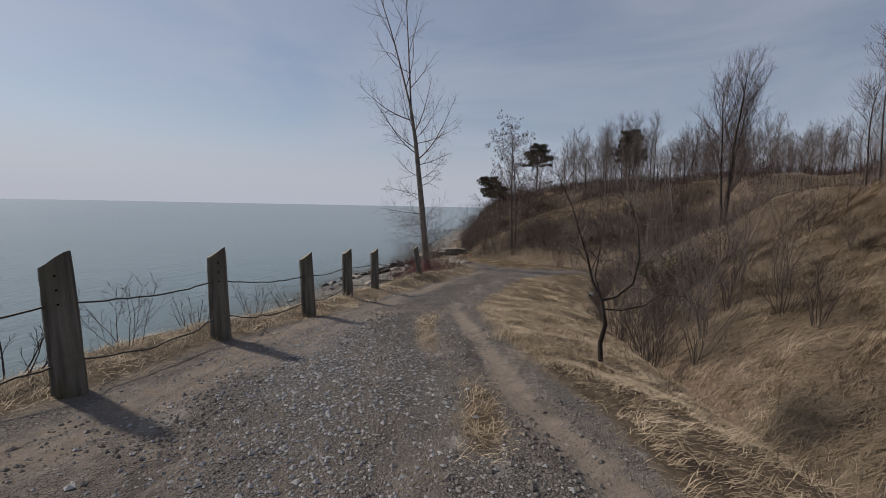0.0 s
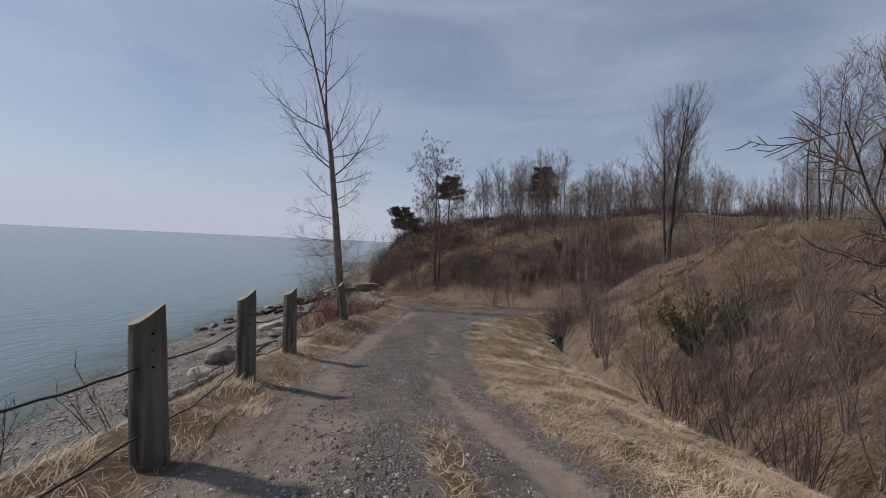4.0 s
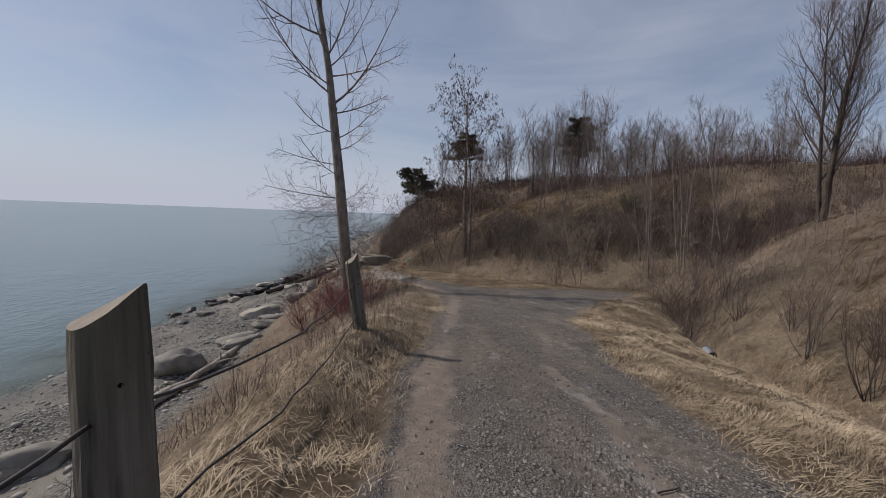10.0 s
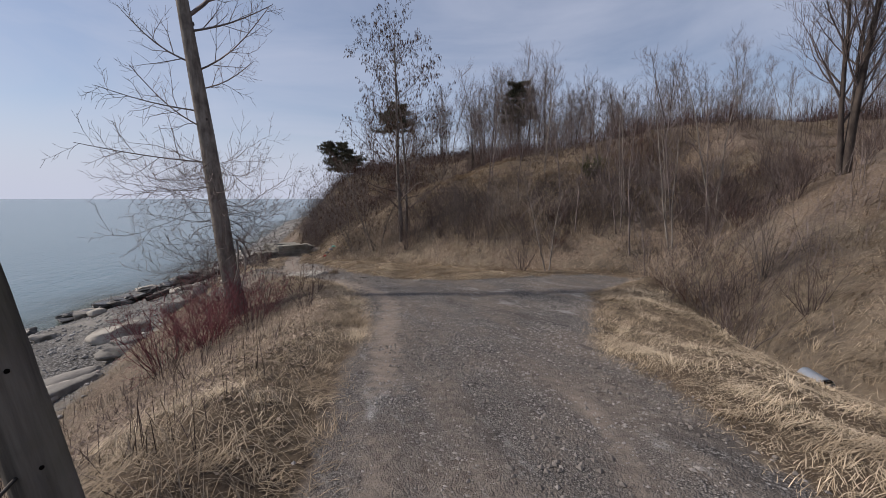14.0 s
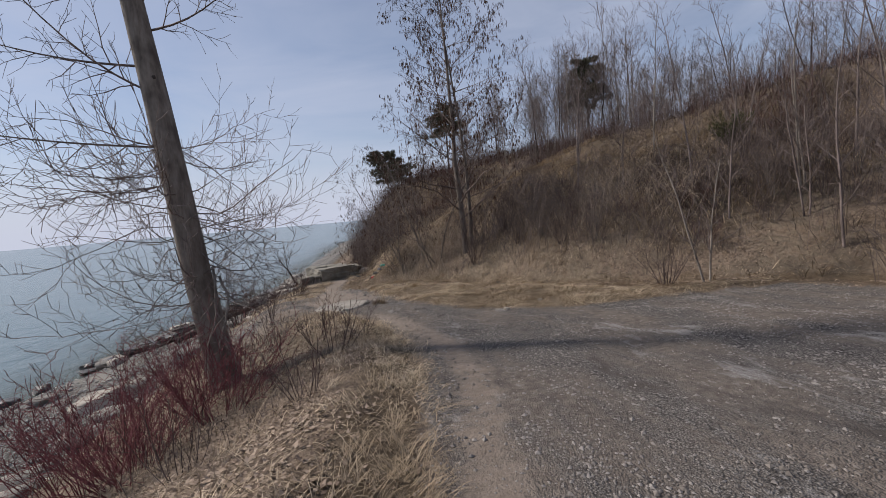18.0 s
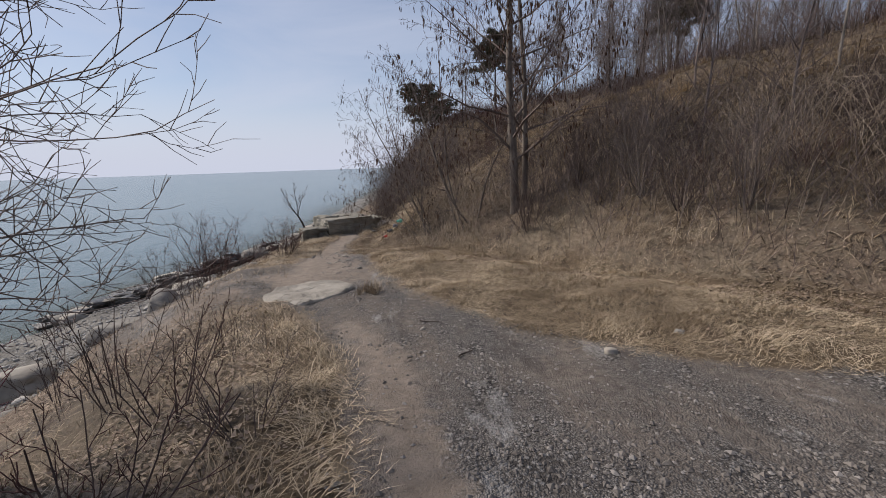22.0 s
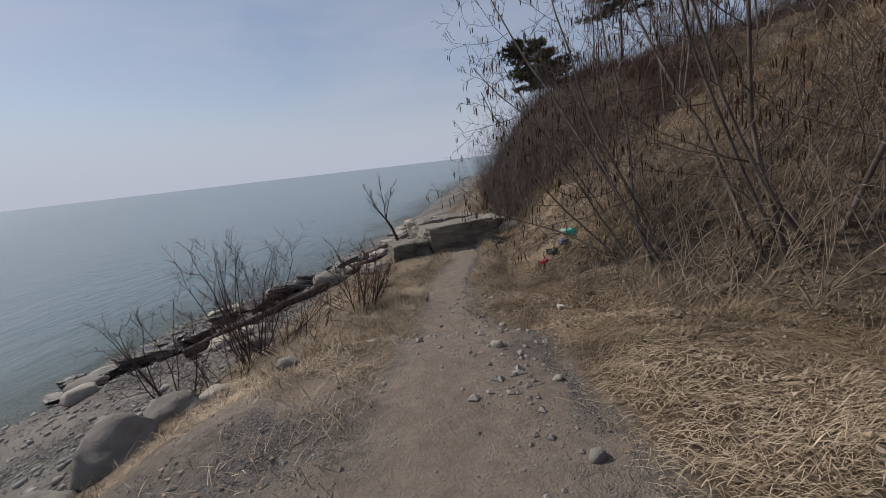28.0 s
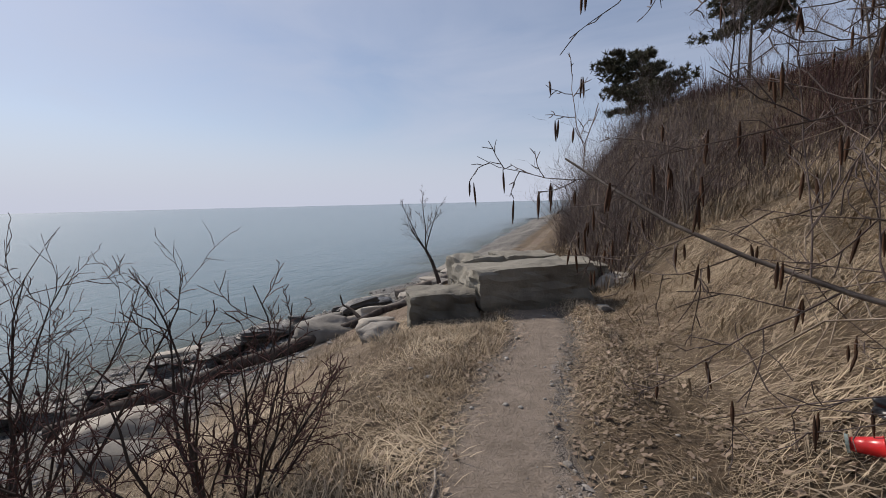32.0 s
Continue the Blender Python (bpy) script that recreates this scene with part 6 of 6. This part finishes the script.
straw_field("hill_brush", "dense leafless brown brush over the lower slope", 34000, (.8, 16, 26, 62), lambda x, y, m: (1 - .96 * open_slope(x, y) * (x < foot_x(y) + 9)) * on_slope(x, y, .2, 1.2) * step(-.1, .35, vnoise(x, y, 2.2, 81)) * step(6, 3.5, x - foot_x(y)) * (1 - .88 * step(28, 30, y) * step(40, 37, y)), .7, .72, .0042, TWIG, None, 3.2, "thicket")
straw_field("hill_brush", "grey leafless brush over the slope", 70000, (.8, 20, 17, 62), lambda x, y, m: (1 - .96 * open_slope(x, y) * (x < foot_x(y) + 9)) * on_slope(x, y, .4, 2) * step(.0, .4, vnoise(x, y, 1.7, 84)) * step(19, 12, x - foot_x(y)) * (1 - .85 * np.exp(-((x - foot_x(y) - 7.5) / 2.6) ** 2)) * (1 - .85 * step(29, 31.5, y) * step(44, 40, y)), .85, .75, .0042, TWIG_GREY, None, 3.2, "thicket")
straw_field("hill_thicket", "dense red-brown leafless thicket over the hilltop", 80000, (3, 46, 26, 68), lambda x, y, m: step(9, 11.5, x - foot_x(y)) * step(25, 29, y) * step(48, 26, x) * step(-.2, .3, vnoise(x, y, 2.6, 82)), 1.5, 1.1, .006, TWIG_RED, None, 3.2, "thicket")
straw_field("hill_thicket", "grey-brown leafless thicket over the hilltop", 90000, (3, 46, 26, 68), lambda x, y, m: step(9, 12, x - foot_x(y)) * step(25, 29, y) * step(48, 26, x) * step(-.5, .2, vnoise(x, y, 3.1, 85)), 1.35, 1.05, .006, TWIG, None, 3.2, "thicket")
straw_field("hill_thicket", "dark red-brown thicket on the shoulder of the bluff", 52000, (1.5, 20, 43, 64), lambda x, y, m: step(2, 4.5, x - foot_x(y)) * step(11, 8.5, x - foot_x(y)) * step(45, 48, y) * step(-.7, .0, vnoise(x, y, 2.3, 96)), 1.35, 1.05, .0055, TWIG_RED, None, 3.2, "thicket")
straw_field("hill_brush", "dark leafless brush in the hollow of the hill", 22000, (9, 18, 22, 31), lambda x, y, m: on_slope(x, y, .6, 2) * step(-.35, .25, vnoise(x, y, 1.5, 97)), .9, .75, .0038, TWIG, None, 3.2, "thicket")
straw_field("hill_thicket", "thin brown leafless thicket beyond the knoll", 26000, (8, 40, 4, 27), lambda x, y, m: np.clip(step(4, 9, x - foot_x(y)) * step(.0, .4, vnoise(x, y, 2.4, 83)) + step(10, 14, x - foot_x(y)), 0, 1) * .8, .9, 1.1, .006, TWIG_GREY, None, 3.2, "thicket")
straw_field("cane_brush", "pale dry canes standing on the lower slope", 13000, (1.5, 13, 27, 44), lambda x, y, m: (1 - .96 * open_slope(x, y) * (x < foot_x(y) + 9)) * on_slope(x, y, .1, .9) * step(6, 3, x - foot_x(y)) * step(-.3, .3, vnoise(x, y, 1.2, 89)), .6, .7, .003, CANE, None, 3.2, "thicket")
straw_field("bluff_brush", "dark leafless brush clinging to the steep bluff", 26000, (.2, 9, 43, 63), lambda x, y, m: on_slope(x, y, .05, .5) * step(7, 4, x - foot_x(y)) * step(-.45, .1, vnoise(x, y, 1.9, 87)), .95, .95, .006, TWIG, None, 3.2, "thicket")
straw_field("bluff_grass", "dull dry grass hanging on the steep bluff", 40000, (.2, 7, 42, 63), lambda x, y, m: on_slope(x, y, .0, .3) * step(6, 4, x - foot_x(y)), .45, .9, .007, STRAW_DULL, None)
straw_field("bank_grass", "pale dry grass on the bank above the stones", 45000, (-5.5, -.4, 31.5, 40), lambda x, y, m: (1 - m[0]) * (1 - m[2]) * step(-.3, .3, vnoise(x, y, .7, 88)), .16, .5, .0024, STRAW)
straw_field("slope_grass", "bright tufted straw beside the foot trail", 70000, (-1.6, 3.4, 33, 43), lambda x, y, m: np.clip(m[1] * 1.3, 0, 1) * step(-.45, .2, vnoise(x, y, .6, 86)), .13, .5, .0019, STRAW, -1.9, 2.6)
# tussocks, combed down the slopes
clump_field("grass_tussocks", "straw tussocks combed down the ditch slope", 3600, 24, (4.4, 10.5, 0, 17), lambda x, y, m: on_slope(x, y, .35, .9) * step(11, 8, x), .32, .34, .0028, STRAW_DULL, -2.7, .7, .07)
clump_field("grass_tussocks", "dull brown tussocks on the ditch slope", 2600, 20, (4.4, 12, 0, 20), lambda x, y, m: on_slope(x, y, .3, .8), .3, .5, .003, STRAW_DULL, -2.7, 1.0, .08)
clump_field("grass_tussocks", "flattened straw tussocks along the verge", 2600, 22, (1.0, 8.5, -.5, 25), lambda x, y, m: np.clip(m[1] * 1.2 - .2, 0, 1), .22, .4, .0024, STRAW, -.4, 1.2, .06)
clump_field("grass_tussocks", "straw tussocks along the lake edge", 1900, 22, (-3.4, 1.8, 0, 29), lambda x, y, m: np.clip(m[1] * 1.2 - .2, 0, 1), .22, .45, .0024, STRAW, 1.6, 1.2, .06)
clump_field("grass_tussocks", "thick straw tussocks at the foot of the hill", 2900, 24, (.5, 9.5, 25.6, 35), lambda x, y, m: np.clip(m[1] * 1.2 - .2, 0, 1), .18, .3, .0022, STRAW, -1.9, 1.6, .06)
clump_field("grass_tussocks", "pale combed tussocks on the slope above the foot trail", 2600, 22, (.4, 9, 34, 47), lambda x, y, m: open_slope(x, y) * step(.1, .9, x - right_x(y) - .2) * (.35 + .65 * step(36, 39, y)), .22, .34, .0021, STRAW, -2.6, .9, .09)
clump_field("grass_tussocks", "dull brown tussocks on the slope above the foot trail", 2600, 22, (.4, 8, 33, 46), lambda x, y, m: step(.1, .9, x - right_x(y) - .2) * step(-.5, .2, vnoise(x, y, .7, 95)), .2, .34, .002, STRAW_DULL, -2.6, 1.4, .09)
clump_field("grass_tussocks", "straw tussocks between the trail and the stones", 900, 22, (-3.2, -.4, 32.5, 41), lambda x, y, m: (1 - m[0]) * (1 - m[2]) * step(-.2, .3, vnoise(x, y, .8, 93)), .24, .5, .0026, STRAW, 2.4, 1.2, .06)
clump_field("grass_tussock", "dead brown grass tuft at the edge of the slab", 5, 70, (1.28, 1.5, 29.3, 29.7), lambda x, y, m: np.ones_like(x), .2, .9, .0022, STRAW_DULL, 0, 3.1, .05)
clump_field("grass_tussocks", "pale dry tussocks along the open crest", 2600, 16, (5, 16, 28, 40), lambda x, y, m: np.exp(-((x - foot_x(y) - 6.2 + .25 * (y - 34)) / 1.5) ** 2), .42, .6, .006, STRAW, -2.6, .8, .14)
# standing stalks
straw_field("dry_stalks", "thin standing dry stalks by the fence and ditch", 16000, (-4.6, 5.5, 0, 34), lambda x, y, m: np.clip((1 - m[0]) * ((x < left_x(y) - .35) * (x > left_x(y) - 3.4) * .75 + (x > foot_x(y) - 1.2) * (x < foot_x(y) + .6) * .4), 0, 1) * step(-.1, .4, vnoise(x, y, .9, 65)), .5, 1.15, .0022, STRAW_DULL)
straw_field("brown_weeds", "thin brown weed stems on the lake bank", 9000, (-4.6, 1.2, 10, 30), lambda x, y, m: (1 - m[0]) * (x < left_x(y) - .6) * step(-.1, .4, vnoise(x, y, 1.2, 67)), .45, 1.2, .0022, TWIG)
x, y = scatter(210000, -3.5, 10, 14, 41, rng)
m = masks(x, y)
near_foot = np.exp(-((x - foot_x(y) + .3) / 1.3) ** 2) * step(23, 25, y) + np.clip((left_x(y) - .3 - x) * 1.5, 0, 1) * step(34, 30, y) * step(17, 20, y) + .03
x, y = keep_by(x, y, near_foot * (1 - m[0]) * step(-.5, .3, vnoise(x, y, .8, 66)), rng)
n = len(x)
a, s = rng.uniform(0, 6.28, n), rng.uniform(.012, .03, n)
z = ground(x, y) + .015
ca, sa = np.cos(a) * s, np.sin(a) * s
up = rng.uniform(-.3, 1.0, (n, 3)) * s[:, None]
v = np.stack([np.stack([x + ca, y + sa, z + up[:, 0]], -1), np.stack([x - sa * .6, y + ca * .6, z + up[:, 1] * .4], -1), np.stack([x - ca, y - sa, z + up[:, 2]], -1), np.stack([x + sa * .6, y - ca * .6, z + .0 * s], -1)], 1).reshape(-1, 3)
b = np.arange(n)[:, None] * 4
tagged(new("fallen_leaves", mesh_from("fallen_leaves", v, np.concatenate([b + [0, 1, 3], b + [1, 2, 3]]), LEAFLIT)), "brown curled fallen leaves over the bank", "leaves", kind="stuff")
